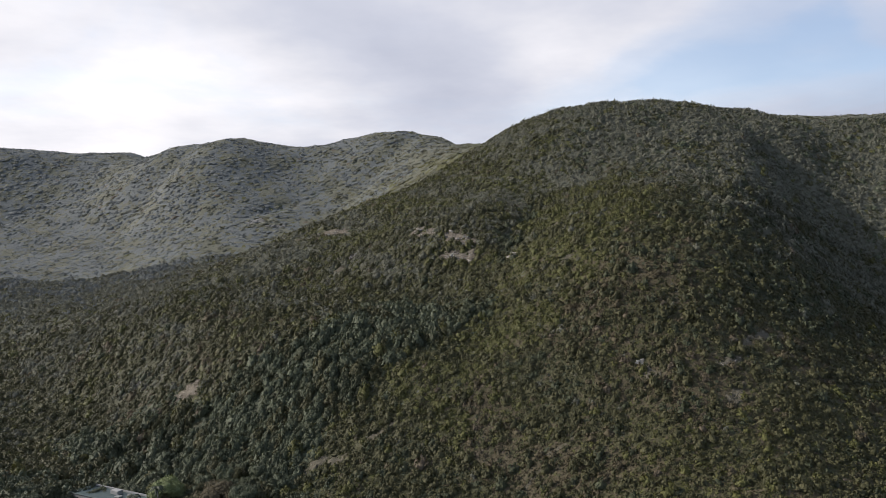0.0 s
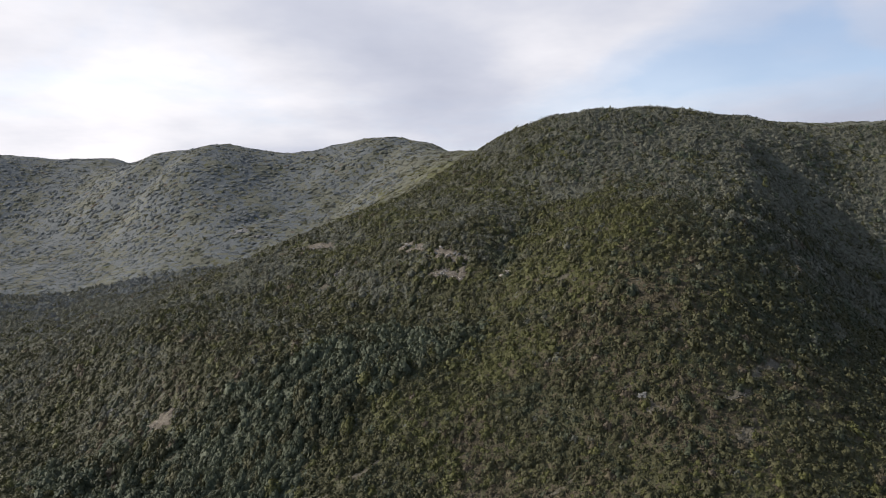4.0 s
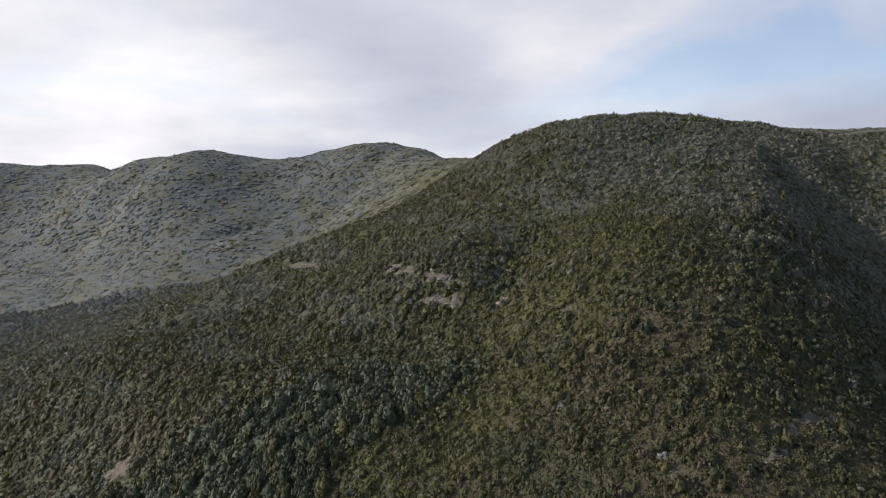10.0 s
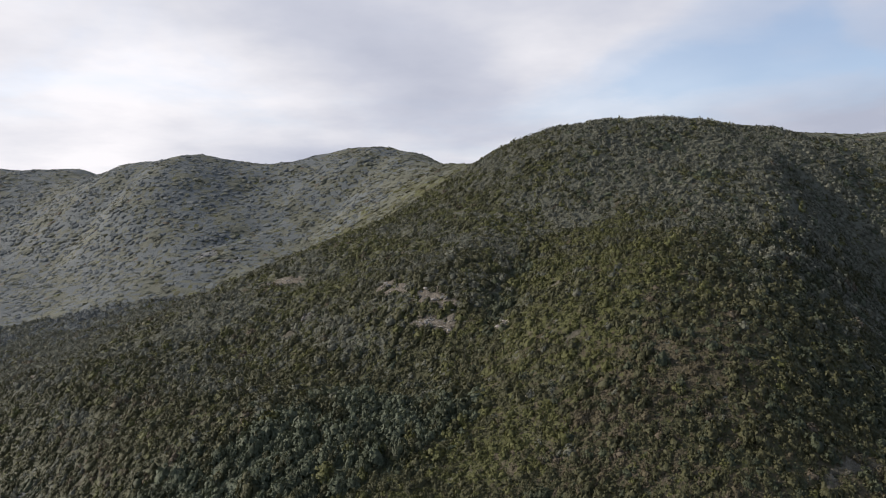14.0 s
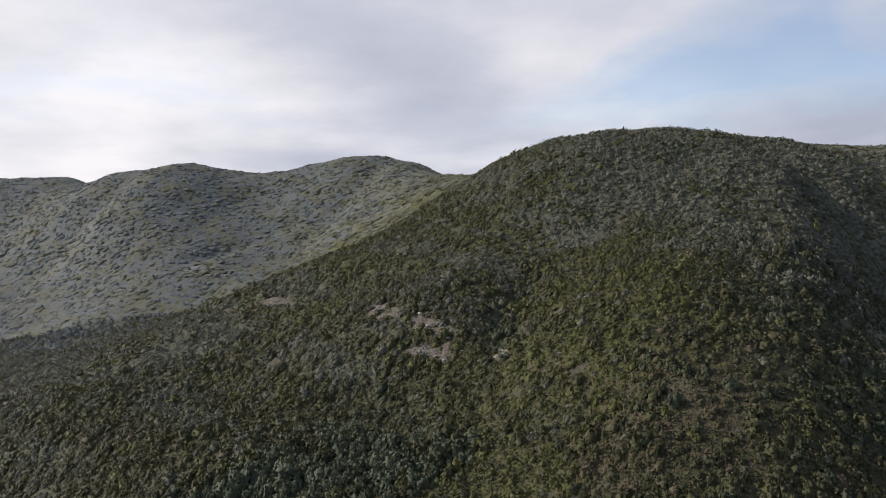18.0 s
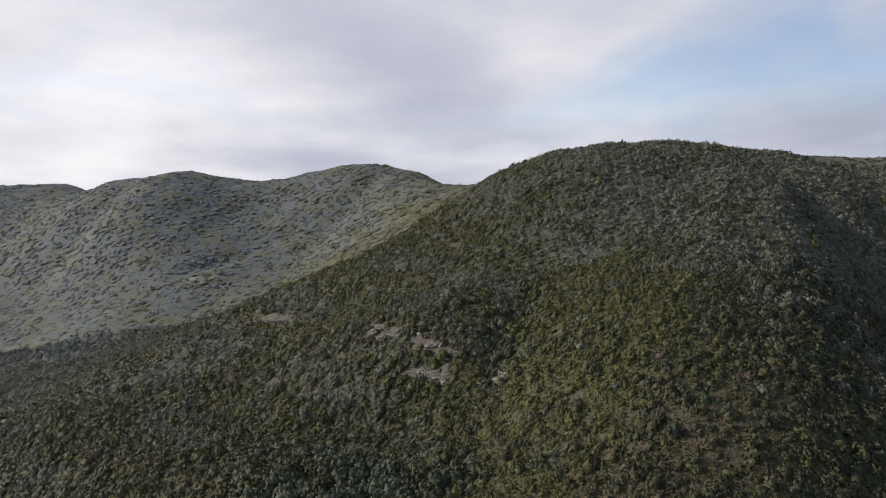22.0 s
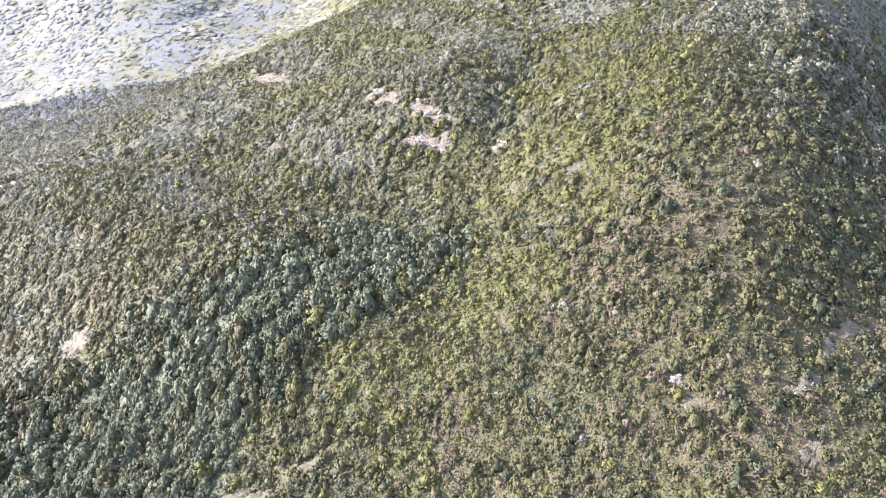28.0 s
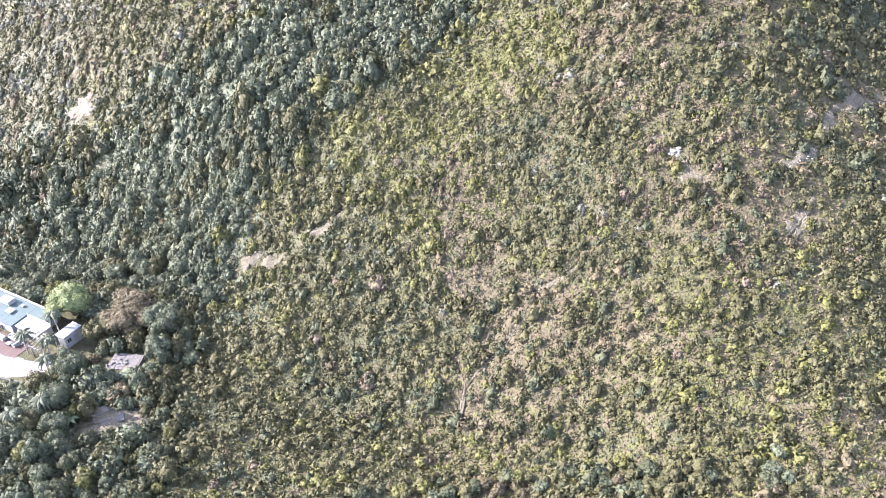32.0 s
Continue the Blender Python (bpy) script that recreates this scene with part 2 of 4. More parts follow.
def land(x, y):
    """Height of the ground."""
    x, y = np.asarray(x, float), np.asarray(y, float)
    z = FOOT + RISE / (1 + np.exp(-(y - RISE_AT) / RISE_WIDE))
    for hx, hy, tall, length, wide, turn in HILLS:
        s, c = math.sin(radians(turn)), math.cos(radians(turn))
        u, v = (x - hx) * s + (y - hy) * c, (x - hx) * c - (y - hy) * s
        z = z + tall * np.exp(-0.5 * ((u / length) ** 2 + (v / wide) ** 2))
    for hx, hy, tall, length, wide, turn in GULLIES:
        s, c = math.sin(radians(turn)), math.cos(radians(turn))
        u, v = (x - hx) * s + (y - hy) * c, (x - hx) * c - (y - hy) * s
        z = z - tall * np.exp(-0.5 * ((u / length) ** 2 + (v / wide) ** 2))
    for hx, hy, tall, length, wide in SHOULDERS:
        z = z + tall * np.exp(-0.5 * (((y - hy) / length) ** 2 + ((x - hx) / wide) ** 2))
    # small unevenness: gullies and shoulders
    z = z + 0.9 * np.sin(x * 0.071 + 1.3 * np.sin(y * 0.043)) * np.sin(y * 0.083 + 0.7) + 0.5 * np.sin(x * 0.19 + y * 0.11) * np.sin(y * 0.23 - x * 0.07)
    # the levelled plot of the villa
    flat = 1 / (1 + np.exp(np.clip((np.hypot((x - PLOT[0]) / PLOT[3], (y - PLOT[1]) / PLOT[4]) - 1) * 9, -40, 40)))
    return z + (PLOT[2] - z) * flat


PLOT = (-71.0, 167.0, 2.0, 19.0, 12.5)


def link_mesh(name, verts, faces_flat, sides, materials, slots=None, smooth=False, parent=None, ways=None):
    """A mesh object from arrays; every face has the same number of sides."""
    me = bpy.data.meshes.new(name)
    n = len(faces_flat) // sides
    me.vertices.add(len(verts))
    me.vertices.foreach_set("co", np.ascontiguousarray(verts, np.float32).ravel())
    me.loops.add(len(faces_flat))
    me.loops.foreach_set("vertex_index", np.ascontiguousarray(faces_flat, np.int32))
    me.polygons.add(n)
    me.polygons.foreach_set("loop_start", np.arange(0, n * sides, sides, dtype=np.int32))
    if slots is not None:
        me.polygons.foreach_set("material_index", np.ascontiguousarray(slots, np.int32))
    me.polygons.foreach_set("use_smooth", np.full(n, smooth))
    for m in materials:
        me.materials.append(m)
    me.update(calc_edges=True)
    if ways is not None:
        me.normals_split_custom_set_from_vertices(ways / np.linalg.norm(ways, axis=1, keepdims=True))
    ob = new(name, me)
    ob.parent = parent
    return ob


def sheet(xs, ys):
    gx, gy = np.meshgrid(xs, ys)
    verts = np.stack([gx, gy, land(gx, gy)], -1).reshape(-1, 3)
    w, h = len(xs), len(ys)
    k = (np.arange(h - 1)[:, None] * w + np.arange(w - 1)[None]).ravel()
    return verts, np.stack([k, k + 1, k + w + 1, k + w], -1).ravel()


far = np.array([2600, 1900, 1400, 1050, 800, 640, 540])
xs = np.concatenate([-far, np.arange(-470, 471, 3.0), far[::-1]])
ys = np.concatenate([-far - 60.0, np.arange(-500, 100, 20.0), np.arange(100, 700, 3.0), np.array([720, 760, 820, 900, 1000, 1150, 1400, 1800, 2600])])
v, f = sheet(xs, ys)
tagged(link_mesh("ground", v, f, 4, [SOIL], smooth=True), "steep hillside of brown soil and dry grass under dense scrub", "hillside", kind="structure")

# ---- scrub and trees ----
rng = np.random.default_rng(7)


def crown(seed, cards, size, lobes, spread=0.55, low=-0.25):
    """Leaf clumps over the lobes of a crown of radius 1: an array (cards, 3, 3). Its foot is at 0."""
    r = np.random.default_rng(seed)
    ang = r.uniform(0, 6.283, lobes)
    out = spread * np.sqrt(r.uniform(0.05, 1, lobes))
    centre = np.stack([out * np.cos(ang), out * np.sin(ang), r.uniform(0.25, 0.72, lobes) * (1.15 - 0.6 * out)], -1)
    radius = r.uniform(0.30, 0.50, lobes) * (16 / lobes) ** 0.42
    pts, ways = [], []
    while len(pts) < cards:
        k = r.integers(lobes)
        d = r.normal(size=3)
        d /= np.linalg.norm(d)
        if d[2] < low:
            continue
        p = centre[k] + d * radius[k] * r.uniform(0.86, 1.08)
        if p[2] < 0.02 or (np.linalg.norm(p - centre, axis=1) < radius * 0.8).any():
            continue
        pts.append(p)
        ways.append(d)
    p, d = np.array(pts), np.array(ways)
    d = d + r.normal(size=d.shape) * 0.30
    d /= np.linalg.norm(d, axis=1, keepdims=True)
    side = np.cross(d, r.normal(size=d.shape))
    side /= np.linalg.norm(side, axis=1, keepdims=True)
    up = np.cross(d, side)
    reach = size * r.uniform(0.75, 1.35, (cards, 3, 1))
    tri = np.stack([side, -0.5 * side + 0.87 * up, -0.5 * side - 0.87 * up], 1) * reach
    tri += d[:, None] * size * r.uniform(-0.25, 0.15, (cards, 3, 1))
    fill = []
    for k in range(lobes):
        ball = dome(seed * 31 + k, 7, 0.20, 1.0, 1.0) - np.array([0, 0, 0.35])
        fill.append(centre[k] + ball * radius[k] * np.array([0.92, 0.92, 1.18]) * 0.86)
    return np.concatenate([p[:, None] + tri] + fill)


def dome(seed, sides=7, rough=0.16, wide=0.8, tall=0.72):
    """A lumpy closed crown: the mass of twigs and leaves inside a shrub, as triangles (n, 3, 3)."""
    r = np.random.default_rng(seed)
    rings = []
    for rise, out in ((0.0, 0.86), (0.45, 1.0), (0.82, 0.66)):
        a = np.arange(sides) * 6.283 / sides + rise + r.normal(0, 0.15, sides)
        q = out * wide * (1 + r.normal(0, rough, sides))
        rings.append(np.stack([q * np.cos(a), q * np.sin(a), tall * rise + r.normal(0, rough * 0.55, sides) * (rise > 0)], -1))
    top = np.array([r.normal(0, 0.1), r.normal(0, 0.1), tall * r.uniform(0.95, 1.15)])
    t = []
    for k in range(sides):
        j = (k + 1) % sides
        for low, high in ((rings[0], rings[1]), (rings[1], rings[2])):
            t += [(low[k], low[j], high[j]), (low[k], high[j], high[k])]
        t.append((rings[2][k], rings[2][j], top))
    return np.array(t)


def strew(x0, x1, y0, y1, step):
    """Uneven plan positions, about step apart."""
    gx, gy = np.meshgrid(np.arange(x0, x1, step), np.arange(y0, y1, step))
    gx = gx + (np.arange(gx.shape[0])[:, None] % 2) * step * 0.5
    n = gx.size
    return gx.ravel() + rng.normal(0, step * 0.30, n), gy.ravel() + rng.normal(0, step * 0.30, n)


def drift(x, y, scale, seed):
    """A smooth field of about -1 to 1 over the plan."""
    r = np.random.default_rng(seed)
    z = 0
    for k in range(7):
        a, p = r.uniform(0, 6.283), r.uniform(0, 6.283)
        q = scale * r.uniform(0.5, 1.8)
        z = z + np.sin((x * math.cos(a) + y * math.sin(a)) / q + p)
    return z / 2.8


TABLE = np.random.default_rng(4).random((256, 256))


def bumps(x, y):
    """Value noise over the plan, 0 to 1."""
    i, j = np.floor(x).astype(int), np.floor(y).astype(int)
    u, v = x - i, y - j
    u, v = u * u * (3 - 2 * u), v * v * (3 - 2 * v)
    q = [TABLE[(i + a) % 256, (j + c) % 256] for a in (0, 1) for c in (0, 1)]
    return (q[0] * (1 - v) + q[1] * v) * (1 - u) + (q[2] * (1 - v) + q[3] * v) * u


# open ground among the scrub: x, y, half length, half width, turn, kind
HIGH_OPENINGS = (
    (-8.6, 279.6, 3.2, 1.7, 25, "scar"), (-5.1, 274.6, 3.8, 2.6, -35, "scar"), (3.8, 267.0, 4.5, 2.5, -40, "scar"), (8.2, 263.0, 3.0, 2.3, -30, "scar"),
    (3.0, 259.0, 4.2, 2.0, -20, "scar"), (7.6, 256.0, 3.5, 2.9, -30, "scar"), (22.5, 250.5, 2.0, 1.3, 30, "scar"),
    (-79.3, 322.4, 4.6, 1.5, 25, "pale"), (-45.0, 314.0, 8.8, 2.0, -15, "scar"), (-36.4, 279.4, 3.4, 1.4, 55, "straw"), (-33.0, 284.0, 2.5, 1.4, 50, "scar"),
    (-119.7, 296.8, 6.2, 2.9, 25, "scar"), (-94.5, 242.2, 1.5, 1.1, 0, "pale"), (-74.0, 226.6, 4.2, 2.6, -10, "scar"),
    (36.6, 254.1, 1.6, 1.0, 20, "straw"), (36.9, 229.4, 2.2, 1.0, 30, "straw"),
)
LOW_OPENINGS = (
    (45.4, 178.4, 0.9, 0.7, 0, "pale"), (46.8, 175.2, 2.2, 1.4, -50, "straw"), (63.1, 174.0, 1.8, 0.9, 10, "rubble"), (66.4, 176.0, 2.4, 1.1, 30, "rubble"),
    (71.0, 181.1, 2.6, 1.2, 60, "straw"), (77.1, 185.4, 4.6, 1.5, 20, "straw"), (84.0, 187.5, 3.0, 1.2, 15, "straw"), (62.7, 165.5, 2.8, 1.3, 50, "straw"),
    (-14.5, 182.2, 2.8, 1.1, 30, "straw"), (-29.6, 180.6, 2.6, 1.4, 25, "straw"), (-24.8, 179.4, 3.0, 1.2, 0, "straw"),
    (-102.4, 423.7, 6.0, 2.6, 25, "pale"), (-90.0, 417.4, 5.0, 1.4, 10, "pale"), (-88.0, 531.0, 6.0, 2.0, 0, "straw"),
    (25.0, 164.3, 3.2, 0.42, 12, "straw"), (19.0, 160.0, 4.2, 0.40, 48, "straw"), (12.8, 154.2, 3.4, 0.38, 44, "straw"), (9.2, 148.6, 3.2, 0.36, 75, "straw"),
)
OPENINGS = HIGH_OPENINGS + LOW_OPENINGS


def open_ground(x, y):
    """Below 1 within an opening."""
    d = np.full(np.shape(x), 9.0)
    for ox, oy, a, b, turn, _ in OPENINGS:
        s, c = math.sin(radians(turn)), math.cos(radians(turn))
        u, w = (x - ox) * c + (y - oy) * s, -(x - ox) * s + (y - oy) * c
        d = np.minimum(d, np.hypot(u / a, w / b))
    return d + 1.3 * (bumps(np.asarray(x) / 1.5 + 7, np.asarray(y) / 1.5) - 0.45) + 0.7 * (bumps(np.asarray(x) / 0.6, np.asarray(y) / 0.6 + 3) - 0.5)


def blob(x, y, cx, cy, a, b, turn=0):
    s, c = math.sin(radians(turn)), math.cos(radians(turn))
    u, w = (x - cx) * c + (y - cy) * s, -(x - cx) * s + (y - cy) * c
    return np.exp(-((u / a) ** 2 + (w / b) ** 2))


# outlines of the kinds of growth in the plan
GROWTH = {
    "gully": ((-16, 243), (0, 230), (10, 228), (14, 219), (-1, 207), (-13, 201), (-20, 196), (-29, 192), (-33, 184), (-36, 175), (-77, 181), (-111, 228), (-70, 219), (-59, 221), (-48, 226), (-35, 233)),
    "low_wood": ((-110, 206), (-41, 181), (-37, 174), (-44, 158), (-36, 136), (-80, 120), (-110, 150)),
    "rib": ((45, 291), (61, 300), (67, 257), (57, 224), (44, 218), (33, 214), (26, 200), (13, 196), (-1, 190), (-15, 188), (-22, 192), (-10, 199), (10, 210), (13, 223), (24, 247), (33, 270)),
    "spur": ((-97, 373), (-78, 404), (-45, 418), (-10, 427), (16, 414), (26, 344), (30, 304), (6, 295), (-12, 287), (-31, 277), (-42, 277), (-38, 294), (-55, 312)),
    "dry_high": ((56, 225), (67, 220), (63, 203), (67, 194), (58, 189), (45, 196), (33, 202), (33, 211), (45, 215)),
    "dry_mid": ((44, 181), (55, 181), (74, 186), (92, 191), (88, 184), (69, 177), (69, 168), (61, 162), (52, 168), (45, 174)),
    "dry_low": ((8, 166), (23, 170), (40, 162), (36, 154), (20, 150), (8, 151)),
    "pale": ((1, 152), (25, 150), (41, 152), (58, 153), (80, 150), (80, 110), (-12, 110)),
    "thicket": ((-40, 173), (-22, 173), (-2, 172), (4, 164), (-3, 158), (-7, 146), (-8, 118), (-37, 118), (-42, 154)),
    "strip": ((83, 302), (110, 300), (150, 292), (120, 194), (70, 186), (71, 199), (67, 212), (72, 238)),
    "flank": ((60, 372), (95, 382), (176, 400), (260, 400), (260, 281), (120, 233), (86, 277), (76, 313), (55, 327)),
}


def growth(name, x, y, soft=2.5, ragged=5.0):
    """1 inside an outline, 0 outside, with a ragged edge."""
    p = np.array(GROWTH[name], float)
    near = np.full(np.shape(x), 1e9)
    inside = np.zeros(np.shape(x), bool)
    for (ax, ay), (bx, by) in zip(p, np.roll(p, -1, 0)):
        ex, ey = bx - ax, by - ay
        k = np.clip(((x - ax) * ex + (y - ay) * ey) / (ex * ex + ey * ey), 0, 1)
        near = np.minimum(near, np.hypot(x - ax - k * ex, y - ay - k * ey))
        if ay != by:
            inside ^= ((ay > y) != (by > y)) & (x < ax + (y - ay) / (by - ay) * ex)
    d = np.where(inside, -near, near) + ragged * (bumps(x / 6.5 + 11, y / 6.5) + 0.5 * bumps(x / 2.2, y / 2.2 + 5) - 0.75)
    return 1 / (1 + np.exp(np.clip(d / soft, -40, 40)))


def cover(x, y):
    """Shares of the species, the size of the growth and how closely it stands, at plan positions."""
    n1, n2, n3 = drift(x, y, 9, 1), drift(x, y, 16, 2), drift(x, y, 5, 3)
    slit = 0.6 * blob(x, y, -92, 446, 26, 3.5, 39) + blob(x, y, 27, 268, 20, 4.5, 68)
    wood = np.clip(growth("gully", x, y, 2.5, 6.0) + growth("low_wood", x, y) + 0.5 * slit, 0, 1)
    rib, spur = growth("rib", x, y, 3.0), growth("spur", x, y, 7.0)
    dry = np.clip(growth("dry_high", x, y, 3.5) + 0.8 * growth("dry_mid", x, y, 3.5) + 0.75 * growth("dry_low", x, y, 4.0) + 0.25 * n3 * (x > 5) * (y < 215), 0, 1)
    pale = growth("pale", x, y, 6.0)
    thicket = growth("thicket", x, y, 4.0, 7.0)
    strip, flank = growth("strip", x, y, 3.5), growth("flank", x, y, 5.0)
    # far back and to the left, distance haze is put into the colour
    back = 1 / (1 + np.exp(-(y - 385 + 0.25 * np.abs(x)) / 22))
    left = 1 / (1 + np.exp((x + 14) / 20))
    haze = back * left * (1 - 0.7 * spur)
    # up the slope more of the leaves take the haze-paled grey
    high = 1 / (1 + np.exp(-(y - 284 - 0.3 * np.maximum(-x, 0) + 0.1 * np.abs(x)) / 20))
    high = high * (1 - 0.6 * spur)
    plain = (1 - 0.9 * wood) * (1 - 0.7 * dry) * (1 - 0.8 * rib) * (1 - 0.8 * strip)
    w = np.stack([
        0.10 * plain * (1 - high) + 0.8 * wood + 0.7 * strip + 0.3 * flank + 1.6 * slit + 0.7 * thicket,
        # grey leaves put haze into the upper slope and the flank
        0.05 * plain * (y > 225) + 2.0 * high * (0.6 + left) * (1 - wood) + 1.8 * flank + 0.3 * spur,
        (1.2 + 0.4 * n1) * plain * (1 - 0.6 * high) * (1 - 0.9 * haze) + 0.4 * wood + 1.1 * strip + 0.5 * dry + 1.2 * rib + 0.6 * spur + 1.2 * thicket,
        (0.22 + 0.25 * n1) * plain * (1 - 0.9 * haze) + 2.2 * rib + 1.3 * spur + 0.4 * pale,
        (0.06 + 0.08 * n3) * plain * (1 - high) + 0.4 * rib + 0.35 * spur + 0.45 * pale + 0.15 * dry,
        (0.10 + 0.10 * n2) * plain * (1 - high) + 1.5 * dry + 0.3 * pale,
        0.02 + 0.25 * dry + 0.03 * n2,
        0.0 * x,
        2.2 * wood + 0.5 * flank,
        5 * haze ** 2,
    ], -1)
    w = np.maximum(w, 0.0)
    size = 1.0 + 0.50 * wood + 0.16 * strip + 0.1 * flank + 0.14 * thicket - 0.10 * rib - 0.12 * dry
    close = 1.0 - 0.62 * dry - 0.25 * pale
    return w / w.sum(-1, keepdims=True), np.clip(size, 0.5, 1.9), close


def pick(w, x, y):
    """Species by share; neighbours tend to be alike."""
    u = 0.5 + 0.36 * drift(x, y, 3.5, 11) + rng.normal(0, 0.16, len(x))
    u = np.where(rng.random(len(x)) < 0.35, rng.random(len(x)), np.abs(u) % 1.0)
    return np.minimum((u[:, None] > np.cumsum(w, 1)).sum(1), len(SPECIES) - 1)


def off_plot(x, y):
    return np.hypot((x - PLOT[0]) / PLOT[3], (y - PLOT[1]) / PLOT[4]) > 0.9


def half_width(y):
    return np.where(y > 145, 0.585 * y + 10, 0.8 * (y - 66) + 28)


# ground that stays free of scrub beside the villa: x, y, half sizes
YARDS = ((-48.8, 162.0, 4.8, 4.4), (-46.0, 148.3, 5.5, 3.4))


def bush(seed, sides, lobes, cards, size, tall=0.95):
    """A shrub of radius 1: an inner mass of twigs, and leaf clumps gathered on the lobes that bulge out of it. Points, triangles, the way the leaf mass faces."""
    r = np.random.default_rng(seed)
    flat, back = np.unique(np.round(dome(r.integers(1 << 30), sides, 0.20, 0.74, 0.72 * tall), 5).reshape(-1, 3), axis=0, return_inverse=True)
    a, rise = np.arange(lobes) * 2.4 + r.uniform(0, 0.9, lobes), np.arcsin(np.clip((np.arange(lobes) + r.uniform(0, 1, lobes)) / lobes, 0, 0.97))
    centre = np.stack([0.66 * np.cos(a) * np.cos(rise), 0.66 * np.sin(a) * np.cos(rise), 0.10 + 0.64 * tall * np.sin(rise)], -1)
    bulge = r.uniform(0.26, 0.46, lobes)
    at = r.integers(0, lobes, cards)
    out = centre / np.linalg.norm(centre, axis=1, keepdims=True)
    d = r.normal(size=(cards, 3)) * 0.7 + out[at] + np.array([0, 0, 0.2])
    d /= np.linalg.norm(d, axis=1, keepdims=True)
    p = centre[at] + d * bulge[at][:, None] * r.uniform(0.8, 1.1, (cards, 1))
    face = d + r.normal(0, 0.45, d.shape)
    face /= np.linalg.norm(face, axis=1, keepdims=True)
    side = np.cross(face, r.normal(size=d.shape))
    side /= np.linalg.norm(side, axis=1, keepdims=True)
    up = np.cross(face, side)
    tri = np.stack([side, -0.5 * side + 0.87 * up, -0.5 * side - 0.87 * up], 1) * (size * r.uniform(0.5, 1.35, (cards, 3, 1)))
    tip = (p[:, None] + tri).reshape(-1, 3)
    # the clump's leaves face as the lobe does, not all one way
    turn = 0.55 * np.repeat(d, 3, 0) + 0.45 * np.repeat(face, 3, 0) + 0.35 * (tip - np.repeat(p, 3, 0)) / size
    ways = np.concatenate([flat - np.array([0, 0, 0.1]), turn])
    ways /= np.linalg.norm(ways, axis=1, keepdims=True)
    return np.concatenate([flat, tip]), np.concatenate([back.ravel(), len(flat) + np.arange(3 * cards)]), ways


def scrub(name, label, y0, y1, cell, leaves, step, wide, forms, tree_forms, squat=1.0):
    """A closed cover of growth over a stretch of the plan: an uneven low layer, and shrubs and trees of many sizes that stand in it."""
    reach = float(half_width(np.array(y1)))
    gx, gy = np.meshgrid(np.arange(5 - reach, 5 + reach, cell), np.arange(y0, y1 + cell, cell))
    share, size, close = cover(gx.ravel(), gy.ravel())
    share[:, 5] += (0.20 * (gy.ravel() < 260) * (gx.ravel() > 8) + 1.2 * (1 - close)) * (size < 1.15)
    # darker leaves under the trees put the shade of the gaps into colour
    share[:, 0] *= np.where(size < 1.15, 0.6, 3.0)
    share /= share.sum(1, keepdims=True)
    kind = pick(share, gx.ravel(), gy.ravel()).reshape(gx.shape)
    bare = open_ground(gx, gy)
    edge = np.clip((bare - 0.8) / 0.9, 0.1, 1)
    grain = max(1.0, cell / 0.6)
    high = (0.15 + 0.6 * bumps(gx / (1.7 * grain), gy / (1.7 * grain)) + 0.45 * bumps(gx / (0.85 * grain) + 31, gy / (0.85 * grain))) * edge * 0.5
    ground = land(gx, gy)
    slope_x, slope_y = np.gradient(ground, cell, axis=1), np.gradient(ground, cell, axis=0)
    z = ground + high
    keep = (np.abs(gx - 5) < half_width(gy)) & off_plot(gx, gy) & (bare > np.where(kind == 5, 0.6, 0.92))
    seen = (gy < 370) | (ground - land(gx, gy - 14) > -3.0)
    keep &= seen
    for ax, ay, a, c in YARDS:
        keep &= np.hypot((gx - ax) / a, (gy - ay) / c) > 1
    h2, w2 = gx.shape
    k = (np.arange(h2 - 1)[:, None] * w2 + np.arange(w2 - 1)[None]).ravel()
    k = k[(keep[:-1, :-1] & keep[1:, 1:] & keep[:-1, 1:] & keep[1:, :-1]).ravel()]
    verts, faces, slots = [np.stack([gx, gy, z], -1).reshape(-1, 3)], [np.stack([k, k + 1, k + w2 + 1, k, k + w2 + 1, k + w2], -1).ravel()], [np.repeat(kind.ravel()[k], 2)]
    low_x, low_y = np.gradient(z, cell, axis=1), np.gradient(z, cell, axis=0)
    ways = [np.stack([-low_x, -low_y, np.ones_like(z)], -1).reshape(-1, 3)]
    count = gx.size
    # leaf clumps of the low layer
    if leaves:
        at = np.repeat(np.nonzero(keep.ravel())[0], leaves)
        n = len(at)
        dx, dy = rng.uniform(-0.5, 0.5, n) * cell, rng.uniform(-0.5, 0.5, n) * cell
        lx, ly = low_x.ravel()[at], low_y.ravel()[at]
        p = np.stack([gx.ravel()[at] + dx, gy.ravel()[at] + dy, z.ravel()[at] + dx * lx + dy * ly + rng.uniform(0, 0.14, n)], -1)
        d = np.stack([-lx, -ly, np.ones(n)], -1) + rng.normal(0, 0.65 if cell < 1 else 0.35, (n, 3))
        d /= np.linalg.norm(d, axis=1, keepdims=True)
        side = np.cross(d, rng.normal(size=(n, 3)))
        side /= np.linalg.norm(side, axis=1, keepdims=True)
        up = np.cross(d, side)
        tri = np.stack([side, -0.5 * side + 0.87 * up, -0.5 * side - 0.87 * up], 1) * (cell * rng.uniform(0.25, 0.7, (n, 3, 1)))
        verts.append((p[:, None] + tri).reshape(-1, 3))
        ways.append(np.repeat(d, 3, 0))
        faces.append(count + np.arange(3 * n))
        slots.append(kind.ravel()[at])
        count += 3 * n
    # shrubs and trees
    x, y = strew(5 - reach, 5 + reach, y0, y1, step)
